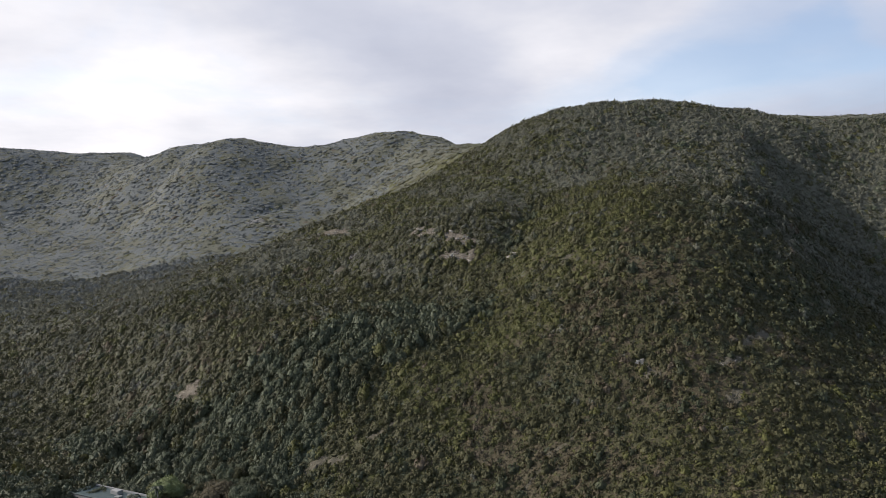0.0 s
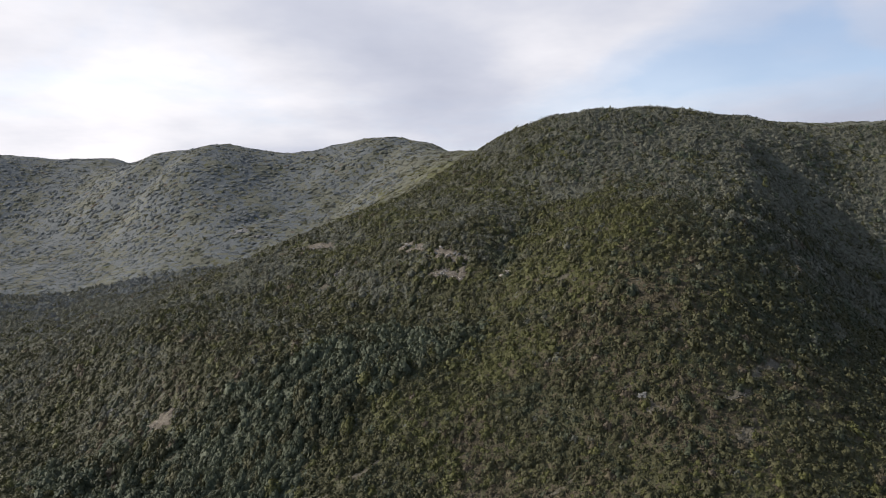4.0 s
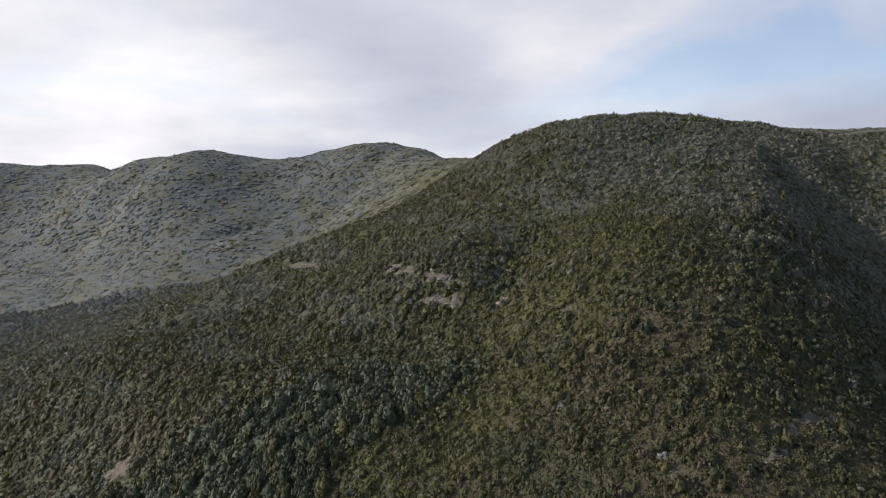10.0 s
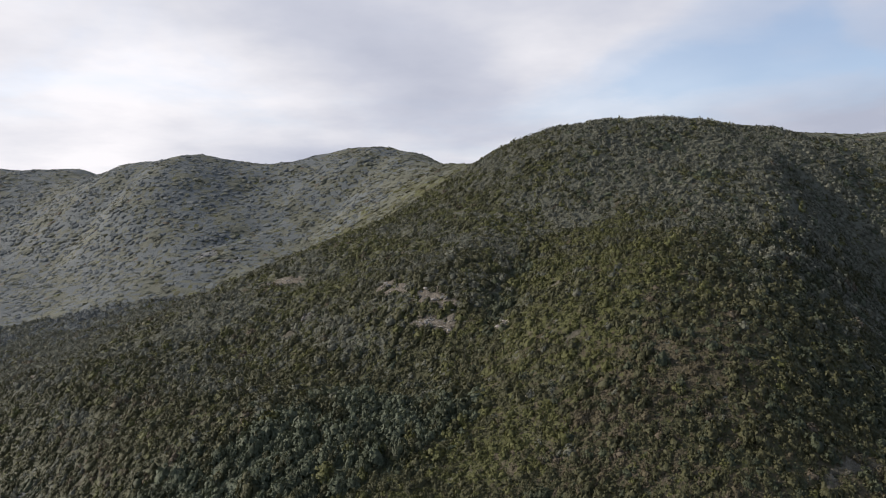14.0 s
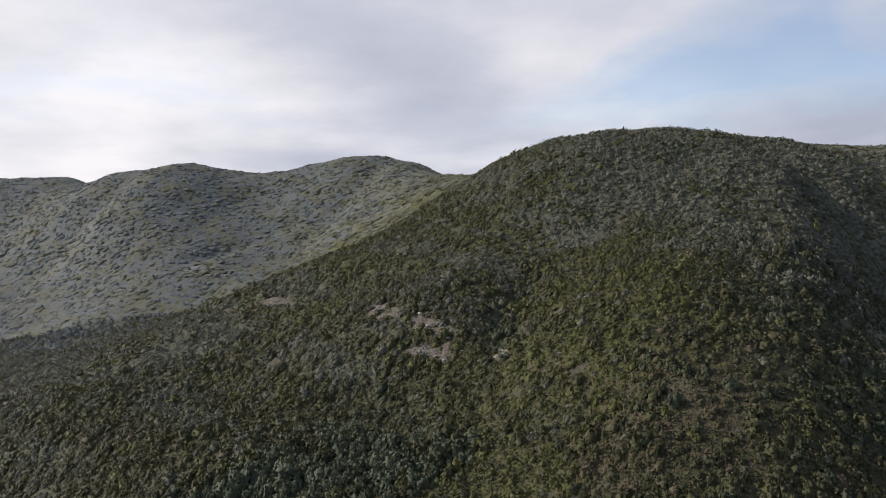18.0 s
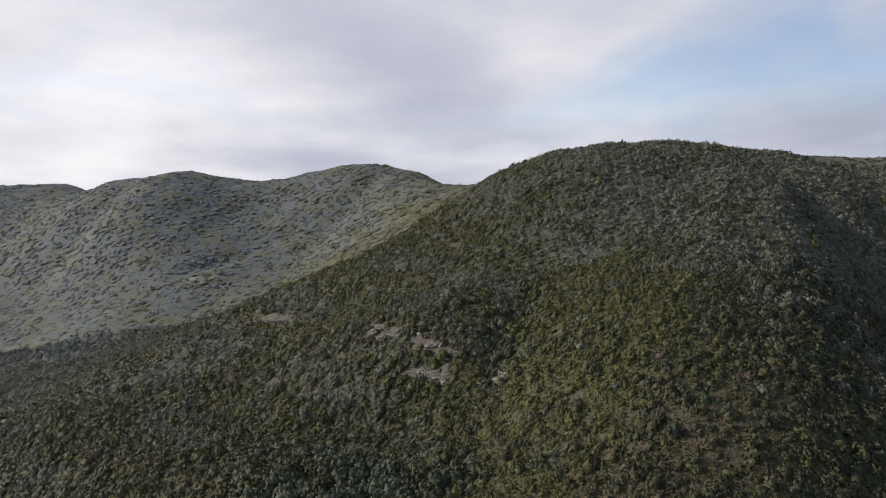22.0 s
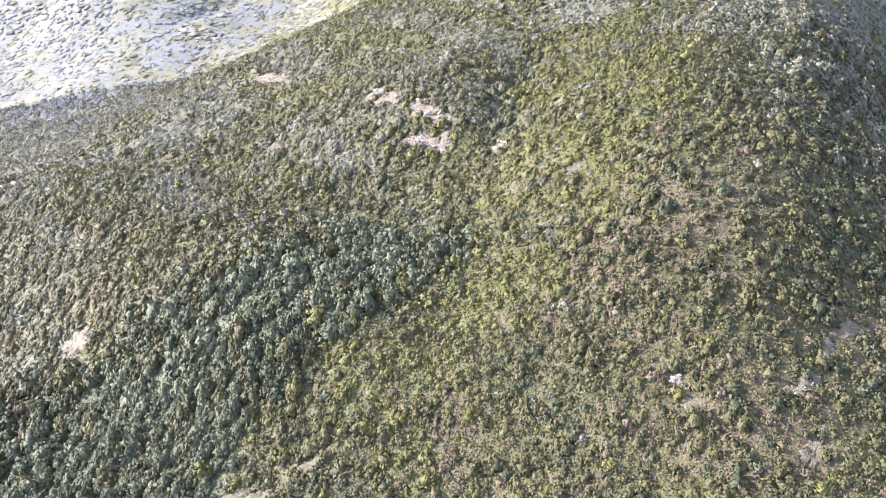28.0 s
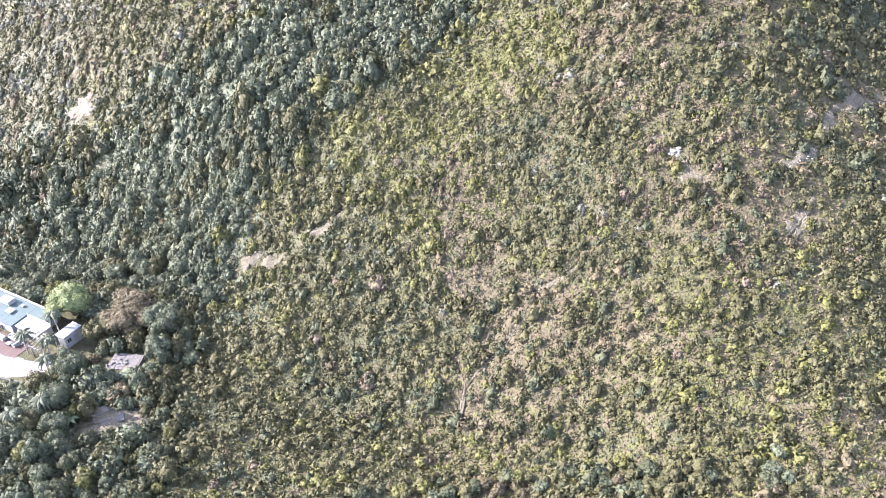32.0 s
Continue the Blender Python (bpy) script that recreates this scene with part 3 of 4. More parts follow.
    ok = (np.abs(x - 5) < half_width(y)) & (open_ground(x, y) > 1.15) & off_plot(x, y) & (y >= y0) & (y < y1)
    ok &= (y < 370) | (land(x, y) - land(x, y - 14) > -3.0)
    for ax, ay, a, c in YARDS:
        ok &= np.hypot((x - ax) / a, (y - ay) / c) > 1
    x, y = x[ok], y[ok]
    w, size, close = cover(x, y)
    ok = rng.random(len(x)) < np.clip(close / size ** 1.3, 0, 1)
    x, y, w, size = x[ok], y[ok], w[ok], size[ok]
    w[:, 5] *= 0.5
    w[:, 4] *= 0.3
    species = pick(w / w.sum(1, keepdims=True), x, y)
    radius = wide * size * np.clip(rng.lognormal(-0.05, 0.34, len(x)), 0.45, 1.9 if y0 < 290 else 1.4)
    sx, sy = (land(x + 1, y) - land(x - 1, y)) / 2, (land(x, y + 1) - land(x, y - 1)) / 2
    foot = land(x, y) - 0.12 * radius
    lone = (close[ok] < 0.75) & (rng.random(len(x)) < 0.45)
    radius = np.where(lone, radius * 1.15, radius)
    species = np.where(lone, np.where(rng.random(len(x)) < 0.7, 2, 0), species)
    lift = np.where(lone, 1.2, 1.0) * rng.uniform(0.8, 1.35, len(x)) * squat * np.where(size > 1.25, 1.35, 1.1)
    turn = rng.uniform(0, 6.283, len(x))
    big = size > 1.25
    which = rng.integers(0, 1 << 20, len(x))
    for group, shapes in ((~big, forms), (big, tree_forms)):
        for j, (v, f, q) in enumerate(shapes):
            at = np.nonzero(group & (which % len(shapes) == j))[0]
            if not len(at):
                continue
            c, s = np.cos(turn[at])[:, None], np.sin(turn[at])[:, None]
            r = radius[at][:, None]
            px, py = (v[:, 0] * c - v[:, 1] * s) * r, (v[:, 0] * s + v[:, 1] * c) * r
            pz = v[:, 2] * r * lift[at][:, None] + 0.55 * (px * sx[at][:, None] + py * sy[at][:, None])
            verts.append(np.stack([px + x[at][:, None], py + y[at][:, None], pz + foot[at][:, None]], -1).reshape(-1, 3))
            flatter = np.minimum(lift[at][:, None], 1.0)
            ways.append(np.stack([(q[:, 0] * c - q[:, 1] * s) * flatter, (q[:, 0] * s + q[:, 1] * c) * flatter, np.broadcast_to(q[:, 2], px.shape)], -1).reshape(-1, 3))
            faces.append((f[None] + count + (np.arange(len(at)) * len(v))[:, None]).ravel())
            slots.append(np.repeat(species[at], len(f) // 3))
            count += len(at) * len(v)
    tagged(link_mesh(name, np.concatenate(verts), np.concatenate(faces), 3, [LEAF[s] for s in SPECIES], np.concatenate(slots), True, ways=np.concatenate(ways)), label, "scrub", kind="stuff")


NEAR_FORMS = [bush(600 + k, 5, 8, 58, 0.21) for k in range(12)]
NEAR_TREES = [bush(620 + k, 6, 14, 170, 0.16, 1.1) for k in range(8)]
MID_FORMS = [bush(640 + k, 5, 7, 42, 0.23) for k in range(12)]
MID_TREES = [bush(660 + k, 6, 11, 100, 0.20, 1.1) for k in range(8)]
FAR_FORMS = [bush(680 + k, 5, 6, 28, 0.25) for k in range(12)]
RIDGE_FORMS = [bush(700 + k, 6, 5, 10, 0.22) for k in range(12)]
scrub("lower_scrub", "dense low olive and tan scrub on the lower slope", 104, 208, 0.62, 2, 1.20, 0.90, NEAR_FORMS, NEAR_TREES)
scrub("middle_scrub", "dense olive green scrub and gully trees on the middle slope", 208, 294, 0.9, 2, 1.40, 1.02, MID_FORMS, MID_TREES)
scrub("upper_scrub", "olive green scrub on the upper spurs, greyed for haze", 294, 384, 1.4, 1, 1.60, 1.2, FAR_FORMS, FAR_FORMS, 0.85)
scrub("ridge_scrub", "grey green scrub on the far ridges, coloured pale for haze", 384, 640, 2.2, 0, 2.4, 2.1, RIDGE_FORMS, RIDGE_FORMS, 0.36)


# ---- helpers for single things ----
def thing(name, at, label, category, group="", turn=0):
    ob = new(name)
    ob.empty_display_size = 0.3
    ob.matrix_world = Matrix.Translation(at) @ Matrix.Rotation(radians(turn), 4, "Z")
    return tagged(ob, label, category, group)


def part(name, bm, mat, parent, label="", smooth=False):
    me = bpy.data.meshes.new(name)
    bm.to_mesh(me)
    bm.free()
    me.materials.append(mat)
    if smooth:
        me.polygons.foreach_set("use_smooth", [True] * len(me.polygons))
    ob = new(name, me)
    ob.parent = parent
    return tagged(ob, label)


def shared(name, me, parent, m=None):
    ob = new(name, me)
    ob.parent = parent
    if m is not None:
        ob.matrix_basis = m
    return ob


def box(x, y, z, w, d, h, bevel=0.02, turn=0):
    """A box by the middle of its foot, its sizes and a small bevel."""
    bm = bmesh.new()
    bmesh.ops.create_cube(bm, size=1)
    bmesh.ops.scale(bm, vec=(w, d, h), verts=bm.verts)
    if bevel:
        bmesh.ops.bevel(bm, geom=list(bm.edges), offset=min(bevel, w / 3, d / 3, h / 3), segments=1, affect="EDGES")
    bmesh.ops.rotate(bm, cent=(0, 0, 0), matrix=Matrix.Rotation(radians(turn), 3, "Z"), verts=bm.verts)
    bmesh.ops.translate(bm, vec=(x, y, z + h / 2), verts=bm.verts)
    return bm


def rod(bm, a, b, r0, r1, sides=6):
    """A tapered rod from a to b."""
    a, b = Vector(a), Vector(b)
    made = bmesh.ops.create_cone(bm, cap_ends=True, segments=sides, radius1=r0, radius2=r1, depth=(b - a).length)
    m = Matrix.Translation((a + b) / 2) @ (b - a).to_track_quat("Z", "Y").to_matrix().to_4x4()
    bmesh.ops.transform(bm, matrix=m, verts=made["verts"])


def triangles(name, tris, mat, parent, m=None):
    flat, back = np.unique(np.round(tris.reshape(-1, 3), 4), axis=0, return_inverse=True)
    ob = link_mesh(name, flat, back.ravel(), 3, [mat], smooth=True, parent=parent)
    return ob


def height(x, y):
    return float(land(x, y))


# ---- open ground, rocks and scars ----
def bare_patch(x, y, a, b, turn, kind, seed):
    """A worn patch that follows the slope, with a ragged edge."""
    r = np.random.default_rng(seed)
    spokes, rings = 30, 6
    edge = 1 + 0.22 * np.sin(np.arange(spokes) * 6.283 / spokes * 3 + r.uniform(0, 6)) + r.normal(0, 0.22, spokes)
    s, c = math.sin(radians(turn)), math.cos(radians(turn))
    verts = [(x, y, height(x, y) + 0.25)]
    for k in range(1, rings + 1):
        for j in range(spokes):
            t = j * 6.283 / spokes
            u, w = 1.12 * a * edge[j] * k / rings * math.cos(t), 1.12 * b * edge[j] * k / rings * math.sin(t)
            px, py = x + u * c - w * s, y + u * s + w * c
            verts.append((px, py, height(px, py) + (0.22 if k < rings else -0.3) + 0.25 * math.sin(px * 1.7 + py * 0.6) * math.sin(py * 1.3)))
    faces = []
    for j in range(spokes):
        n = (j + 1) % spokes
        faces += [0, 1 + j, 1 + n]
        for k in range(rings - 1):
            p, q = 1 + k * spokes, 1 + (k + 1) * spokes
            faces += [p + j, q + j, q + n, p + j, q + n, p + n]
    name, label = {
        "scar": ("rock_scar", "bare reddish rock scar of a small landslip on the slope"),
        "straw": ("earth_patch", "bare patch of dry tan earth among the scrub"),
        "rubble": ("stony_patch", "bare tan patch strewn with pale rubble"),
        "pale": ("pale_outcrop", "pale grey weathered rock outcrop in the scrub"),
    }[kind]
    tagged(link_mesh(name, np.array(verts), np.array(faces), 3, [BARE["straw" if kind == "rubble" else kind]], smooth=True), label, "bare ground", kind="structure")


def boulder_mesh(seed, mat):
    r = np.random.default_rng(seed)
    bm = bmesh.new()
    bmesh.ops.create_icosphere(bm, subdivisions=2, radius=0.5)
    cut = [(Vector(r.normal(size=3)).normalized(), r.uniform(0.26, 0.42)) for _ in range(7)]
    for v in bm.verts:
        for n, d in cut:
            over = v.co.dot(n) - d
            if over > 0:
                v.co -= n * over
        v.co *= 1 + r.normal(0, 0.03)
    me = bpy.data.meshes.new("boulder")
    bm.to_mesh(me)
    bm.free()
    me.materials.append(mat)
    return me


for k, (x, y, a, b, turn, kind) in enumerate(OPENINGS):
    bare_patch(x, y, a, b, turn, kind, 300 + k)
ROCKS = {kind: [boulder_mesh(k + 10 * j, BARE[kind]) for k in range(4)] for j, kind in enumerate(("chips", "pale"))}
r = np.random.default_rng(5)
for x, y, a, b, turn, kind in OPENINGS:
    count = {"scar": 26, "pale": 12, "straw": 0}[kind] if y > 230 else {"rubble": 30, "pale": 6, "straw": 0, "scar": 8}[kind]
    s, c = math.sin(radians(turn)), math.cos(radians(turn))
    for k in range(count):
        u, w = a * float(np.clip(r.normal(0, 0.45), -1, 1)), b * float(np.clip(r.normal(-0.25, 0.5), -1, 1))
        px, py = x + u * c - w * s, y + u * s + w * c
        pale = kind == "pale"
        size = min(r.lognormal(-0.85, 0.55), 1.3) * (2.2 if y > 400 else 1.15 if y > 230 else 0.42)
        ob = new("boulder", ROCKS["pale" if pale or k % 5 in (1, 3) else "chips"][k % 4])
        ob.matrix_world = Matrix.Translation((px, py, height(px, py) + 0.2)) @ Euler(r.uniform(-0.5, 0.5, 3) + np.array([0, 0, r.uniform(0, 6)])).to_matrix().to_4x4() @ Matrix.Diagonal((size * r.uniform(0.9, 1.6), size, size * r.uniform(0.6, 1.0), 1))
        tagged(ob, "grey angular boulder on the open ground" if pale or k % 5 in (1, 3) else "pale pink angular boulder on the bare scar", "boulder", "boulders on the open ground")


# ---- single trees and shrubs ----
def branches(bm, tall, wide, r, seed, limbs):
    q = np.random.default_rng(seed)
    lean = Vector((q.normal(0, 0.06), q.normal(0, 0.06), 1)) * tall * 0.62
    rod(bm, (0, 0, -0.5), lean * 0.5, r, r * 0.75, 7)
    rod(bm, lean * 0.5, lean, r * 0.75, r * 0.35, 6)
    for k in range(limbs):
        a = k * 2.4 + q.uniform(0, 0.6)
        foot = lean * q.uniform(0.4, 0.9)
        tip = foot + Vector((math.cos(a) * wide * q.uniform(0.45, 0.8), math.sin(a) * wide * q.uniform(0.45, 0.8), tall * q.uniform(0.12, 0.32)))
        rod(bm, foot, tip, r * 0.4, r * 0.12, 5)


def tree(name, species, tall, wide, seed, cards, size, lobes, label, category="tree", group="", limbs=6):
    """A tree with a tapered trunk, limbs and a crown of leaf clumps; at the origin, to be copied or moved."""
    ob = thing(name, (0, 0, 0), label, category, group)
    bm = bmesh.new()
    branches(bm, tall, wide, tall * 0.022 + 0.05, seed, limbs)
    part("trunk" if category == "tree" else "stem", bm, BARK, ob, smooth=True)
    c = crown(seed, cards, size, lobes, 0.62, -0.45)
    c = c * np.array([wide, wide, tall * 0.82]) + np.array([0, 0, tall * 0.20])
    triangles("crown", c, LEAF[species], ob)
    return ob


def put(ob, x, y, turn, grow_by, first):
    """The first time the thing itself is set down, then copies of it."""
    m = Matrix.Translation((x, y, height(x, y))) @ Matrix.Rotation(turn, 4, "Z")
    if first:
        ob.matrix_basis = m @ Matrix.Diagonal((*grow_by, 1))
        return ob
    made = copy_thing(ob, m)
    made.scale = grow_by
    return made


# the trees round the villa that stand out
SINGLE = (
    ("broadleaf_tree", "lime", 8.5, 5.0, -62.4, 175.4, "bright lime green broadleaf tree behind the villa"),
    ("bare_tree", "dry", 8.0, 6.2, -50.2, 172.2, "half bare tree with brown twigs beside the gully"),
    ("broadleaf_tree", "wood", 7.5, 4.0, -43.6, 170.0, "large grey green broadleaf tree beside the bare one"),
    ("broadleaf_tree", "olive", 6.5, 3.0, -54.8, 168.6, "olive green tree above the paved patio"),
    ("small_tree", "yellow", 3.6, 1.7, -52.6, 166.6, "small yellow green tree above the paved patio"),
    ("small_tree", "yellow", 4.6, 1.7, -59.5, 181.0, "small yellow tree at the forest edge"),
    ("bare_tree", "dry", 3.4, 2.2, -46.4, 153.4, "low domed tree with grey brown bare twigs"),
    ("broadleaf_tree", "wood", 8.0, 3.4, -56.2, 158.8, "grey green tree between villa and patio"),
    ("broadleaf_tree", "olive", 6.0, 2.6, -59.4, 154.6, "olive green tree below the white terrace"),
    ("broadleaf_tree", "wood", 7.0, 3.2, -55.4, 151.6, "grey green spreading tree over the lower clearing"),
    ("broadleaf_tree", "wood", 7.0, 2.8, -42.6, 163.5, "dark green tree at the patio edge"),
    ("broadleaf_tree", "olive", 5.0, 2.4, -65.5, 150.0, "olive green tree below the terrace wall"),
)
for k, (name, species, tall, wide, x, y, label) in enumerate(SINGLE):
    ob = tree(name, species, tall * 0.76, wide, 400 + k, 2200 if wide > 3 else 600, 0.036 if wide > 3 else 0.058, 34 if wide > 3 else 20, label)
    ob.matrix_basis = Matrix.Translation((x, y, height(x, y))) @ Matrix.Rotation(k * 1.7, 4, "Z")

# the trees of the lower gully
CLEAR = ((-51.5, 156.5, 2.6, 6.0), (-48.5, 160.5, 5.0, 5.6), (-46.0, 147.0, 6.0, 6.5), (-62.0, 165.0, 6.0, 6.0), (-49.0, 154.5, 3.4, 4.0), (-66.5, 157.0, 8.5, 5.5))
kinds = ("wood", "wood", "olive", "dark", "wood", "fresh")
protos = [tree("gully_tree", kinds[k], 3.7, 2.1, 440 + k, 850, 0.056, 20, "green gully tree with a lumpy dense crown" if kinds[k] == "wood" else
               {"olive": "olive green gully tree with a lumpy crown", "dark": "dark green gully tree with a lumpy crown", "fresh": "fresh green gully tree with a lumpy crown"}[kinds[k]],
               group="trees of the lower gully") for k in range(6)]
x, y = strew(-100, -30, 128, 190, 3.1)
single = np.array([(s[4], s[5]) for s in SINGLE])
ok = off_plot(x, y) & (open_ground(x, y) > 1.1) & (x < -37.0 + 0.10 * np.abs(y - 160)) & (x > -0.52 * y - 6)
for cx, cy, a, b in CLEAR:
    ok &= np.hypot((x - cx) / a, (y - cy) / b) > 1
ok &= np.hypot(x[:, None] - single[:, 0], y[:, None] - single[:, 1]).min(1) > 2.6
used = set()
for px, py in zip(x[ok][:299], y[ok][:299]):
    k = int(rng.integers(6))
    g = rng.uniform(0.75, 1.2) * (1.0 if px < -43 else 0.62)
    put(protos[k], px, py, rng.uniform(0, 6.28), (g * rng.uniform(0.9, 1.15), g, g * rng.uniform(0.85, 1.15)), k not in used)
    used.add(k)

# the nearest shrubs of the open slope
kinds = ("olive", "fresh", "wood", "dry", "olive", "yellow", "dark")
NEAR_LABEL = {"olive": "olive green rounded shrub", "fresh": "fresh green leafy shrub", "wood": "cool green leafy shrub", "dry": "dry brown twiggy shrub", "yellow": "yellow green leafy shrub", "dark": "dark green dense shrub"}
protos = [tree("shrub", kinds[k], 2.1, 1.5, 470 + k, 260, 0.088, 9, NEAR_LABEL[kinds[k]] + " on the lower slope", "shrub", "shrubs of the lower slope", 5) for k in range(7)]
x, y = strew(-12, 52, 116, 137, 2.1)
used = set()
for px, py in zip(x[:300], y[:300]):
    k = int(rng.integers(7))
    g = rng.uniform(0.45, 0.95)
    put(protos[k], px, py, rng.uniform(0, 6.28), (g, g * rng.uniform(0.9, 1.1), g * rng.uniform(0.8, 1.15)), k not in used)
    used.add(k)


# ---- the villa and its grounds ----
def paint(name, colour, rough=0.7, gloss=0.3, stain=0.25, scale=0.8):
    """Painted or rendered surface with stains at two sizes."""
    m, t, shader = material(name, rough, gloss)
    a, b = place_noise(t, scale, 5.0, 0.6), place_noise(t, scale * 9, 4.0, 0.7)
    f = maths(t, "ADD", maths(t, "MULTIPLY", a, 0.7), maths(t, "MULTIPLY", b, 0.3))
    low = tuple(c * (1 - stain) for c in colour)
    t.links.new(ramp(t, f, ((0.35, low), (0.6, colour))), shader.inputs["Base Color"])
    bump(t, shader, b, 0.25, 0.02)
    return m


WHITE = paint("white_wall_paint", (0.26, 0.257, 0.25))
TEAL = paint("teal_roof_paint", (0.042, 0.066, 0.066), 0.6)
PALE_ROOF = paint("pale_roof_coating", (0.17, 0.178, 0.173), 0.6)
PAVING = paint("pale_paving", (0.16, 0.153, 0.148), 0.85, 0.2, 0.2)
TILE = paint("grey_patio_tile", (0.115, 0.105, 0.102), 0.85, 0.2, 0.3)
GROUT = paint("patio_bed", (0.10, 0.095, 0.09), 0.9, 0.1)
CONCRETE = paint("worn_concrete", (0.10, 0.095, 0.088), 0.9, 0.15, 0.35)
DECK = paint("red_brown_deck", (0.060, 0.036, 0.032), 0.7, 0.3, 0.3)
CUSHION = paint("white_cushion", (0.26, 0.257, 0.25), 0.9, 0.1, 0.1)
TIMBER = paint("grey_timber", (0.24, 0.225, 0.21), 0.85, 0.2, 0.3)
SLATE = paint("blue_grey_slate", (0.12, 0.15, 0.18), 0.5, 0.4)
FROND = leaf("palm_fronds", (0.026, 0.033, 0.018), (0.044, 0.054, 0.030), (0.070, 0.080, 0.048), 0.3)
BANANA = leaf("banana_leaves", (0.08, 0.11, 0.06), (0.12, 0.15, 0.085), (0.18, 0.21, 0.14), 0.3)
glass_m, glass_t, glass_s = material("window_glass", 0.06, 0.5)
glass_s.inputs["Base Color"].default_value = (0.02, 0.025, 0.03, 1)

AXIS = -28.0
LEVEL = PLOT[2]


def window(parent, x, y, z, w, h, face):
    """A framed pane in a wall; face: the way it looks, in degrees."""
    m = Matrix.Translation((x, y, z)) @ Matrix.Rotation(radians(face), 4, "Z")
    bm = bmesh.new()
    for cx, cz, ww, hh in ((0, h / 2, w, 0.08), (0, -h / 2, w, 0.08), (-w / 2, 0, 0.08, h + 0.08), (w / 2, 0, 0.08, h + 0.08), (0, 0, 0.05, h)):
        b = box(cx, 0, cz - hh / 2, ww, 0.09, hh, 0.008)
        me = bpy.data.meshes.new("bar")
        b.to_mesh(me)
        b.free()
        bm.from_mesh(me)
        bpy.data.meshes.remove(me)
    frame_ob = part("window", bm, WHITE, parent, "white framed window")
    frame_ob.matrix_basis = m
    pane = part("pane", box(0, 0.015, -h / 2 + 0.04, w - 0.06, 0.03, h - 0.08, 0), glass_m, frame_ob)
    return pane


villa = thing("villa", (-66.3, 174.2, LEVEL - 0.5), "low white villa with a flat teal painted roof", "house", turn=AXIS)
# local x runs along the back parapet, y away from the camera
part("wall", box(-10.6, -2.9, -1.2, 16.6, 5.8, 3.6, 0.03), WHITE, villa)
part("wall", box(0.0, -1.15, -1.2, 4.4, 2.3, 3.6, 0.03), WHITE, villa)
part("roof", box(-10.6, -2.9, 2.404, 16.8, 6.0, 0.16, 0.03), TEAL, villa, "teal painted flat roof")
part("roof", box(0.05, -1.15, 2.404, 4.48, 2.5, 0.16, 0.03), TEAL, villa, "teal painted flat roof")
part("parapet", box(-8.4, 0.16, 2.57, 21.4, 0.22, 0.45, 0.03), WHITE, villa, "low white parapet")
part("wing_wall", box(1.0, -3.85, -1.2, 5.8, 2.9, 3.4, 0.03), WHITE, villa)
part("wing_roof", box(1.0, -3.85, 2.204, 6.1, 3.1, 0.18, 0.04), PALE_ROOF, villa, "pale coated flat roof")
part("upstand", box(1.0, -2.45, 2.39, 6.1, 0.18, 0.5, 0.03), WHITE, villa)
part("roof_box", box(-8.2, -1.6, 2.57, 2.4, 1.5, 0.9, 0.05), WHITE, villa, "white plant box on the roof")
part("roof_box", box(-5.6, -3.2, 2.57, 1.6, 1.2, 0.35, 0.04), PALE_ROOF, villa)
part("roof_box", box(-4.6, -1.2, 2.57, 0.6, 0.5, 0.4, 0.04), WHITE, villa)
for k in range(5):
    window(villa, -17.2 + k * 2.9, -5.83, 0.9, 1.7, 1.5, 0)
window(villa, -0.4, -5.33, 0.8, 1.3, 1.3, 0)
window(villa, 2.2, -5.33, 0.8, 1.3, 1.3, 0)

shed = thing("outbuilding", (-59.9, 168.2, LEVEL), "small white outbuilding with a pale flat roof", "outbuilding", turn=60.0)
part("wall", box(0, 0, -1.0, 3.6, 2.0, 3.6, 0.03), WHITE, shed)
part("roof", box(0, 0, 2.604, 4.0, 2.3, 0.14, 0.03), PALE_ROOF, shed)
part("door", box(0.4, -1.02, 0.0, 0.9, 0.06, 2.0, 0.01), TIMBER, shed)
window(shed, -1.0, -1.01, 1.5, 0.8, 0.9, 0)

pergola = thing("pergola", (-64.0, 165.6, LEVEL), "open grey timber pergola beside the terrace", "pergola", turn=AXIS)
for sx in (-1.9, 1.9):
    for sy in (-1.6, 1.6):
        part("post", box(sx, sy, -0.2, 0.16, 0.16, 2.6, 0.01), TIMBER, pergola)
for sy in (-1.6, 1.6):
    part("beam", box(0, sy, 2.404, 4.6, 0.14, 0.2, 0.01), TIMBER, pergola)
for k in range(6):
    part("rafter", box(-2.0 + k * 0.8, 0, 2.608, 0.1, 4.2, 0.14, 0.01), TIMBER, pergola)

terrace = tagged(part("terrace", box(-66.3, 161.2, LEVEL - 0.6, 10.0, 4.4, 0.66, 0.03, -14), PAVING, None), "bright pale stone terrace below the villa", "terrace", kind="structure")
slab = box(0, 0, 0, 0.86, 0.86, 0.05, 0.01)
slab_me = bpy.data.meshes.new("paving_slab")
slab.to_mesh(slab_me)
slab.free()
slab_me.materials.append(PAVING)
for i in range(10):
    for j in range(5):
        q = Matrix.Translation((-66.3, 161.2, LEVEL + 0.055)) @ Matrix.Rotation(radians(-14), 4, "Z") @ Matrix.Translation((-4.0 + i * 0.89, -1.78 + j * 0.89, 0))
        shared("paving_slab", slab_me, terrace, q)
tagged(part("terrace_wall", box(-66.6, 158.6, LEVEL - 1.2, 9.6, 0.3, 1.55, 0.04, -14), CONCRETE, None), "weathered low retaining wall of the terrace", "wall", kind="structure")

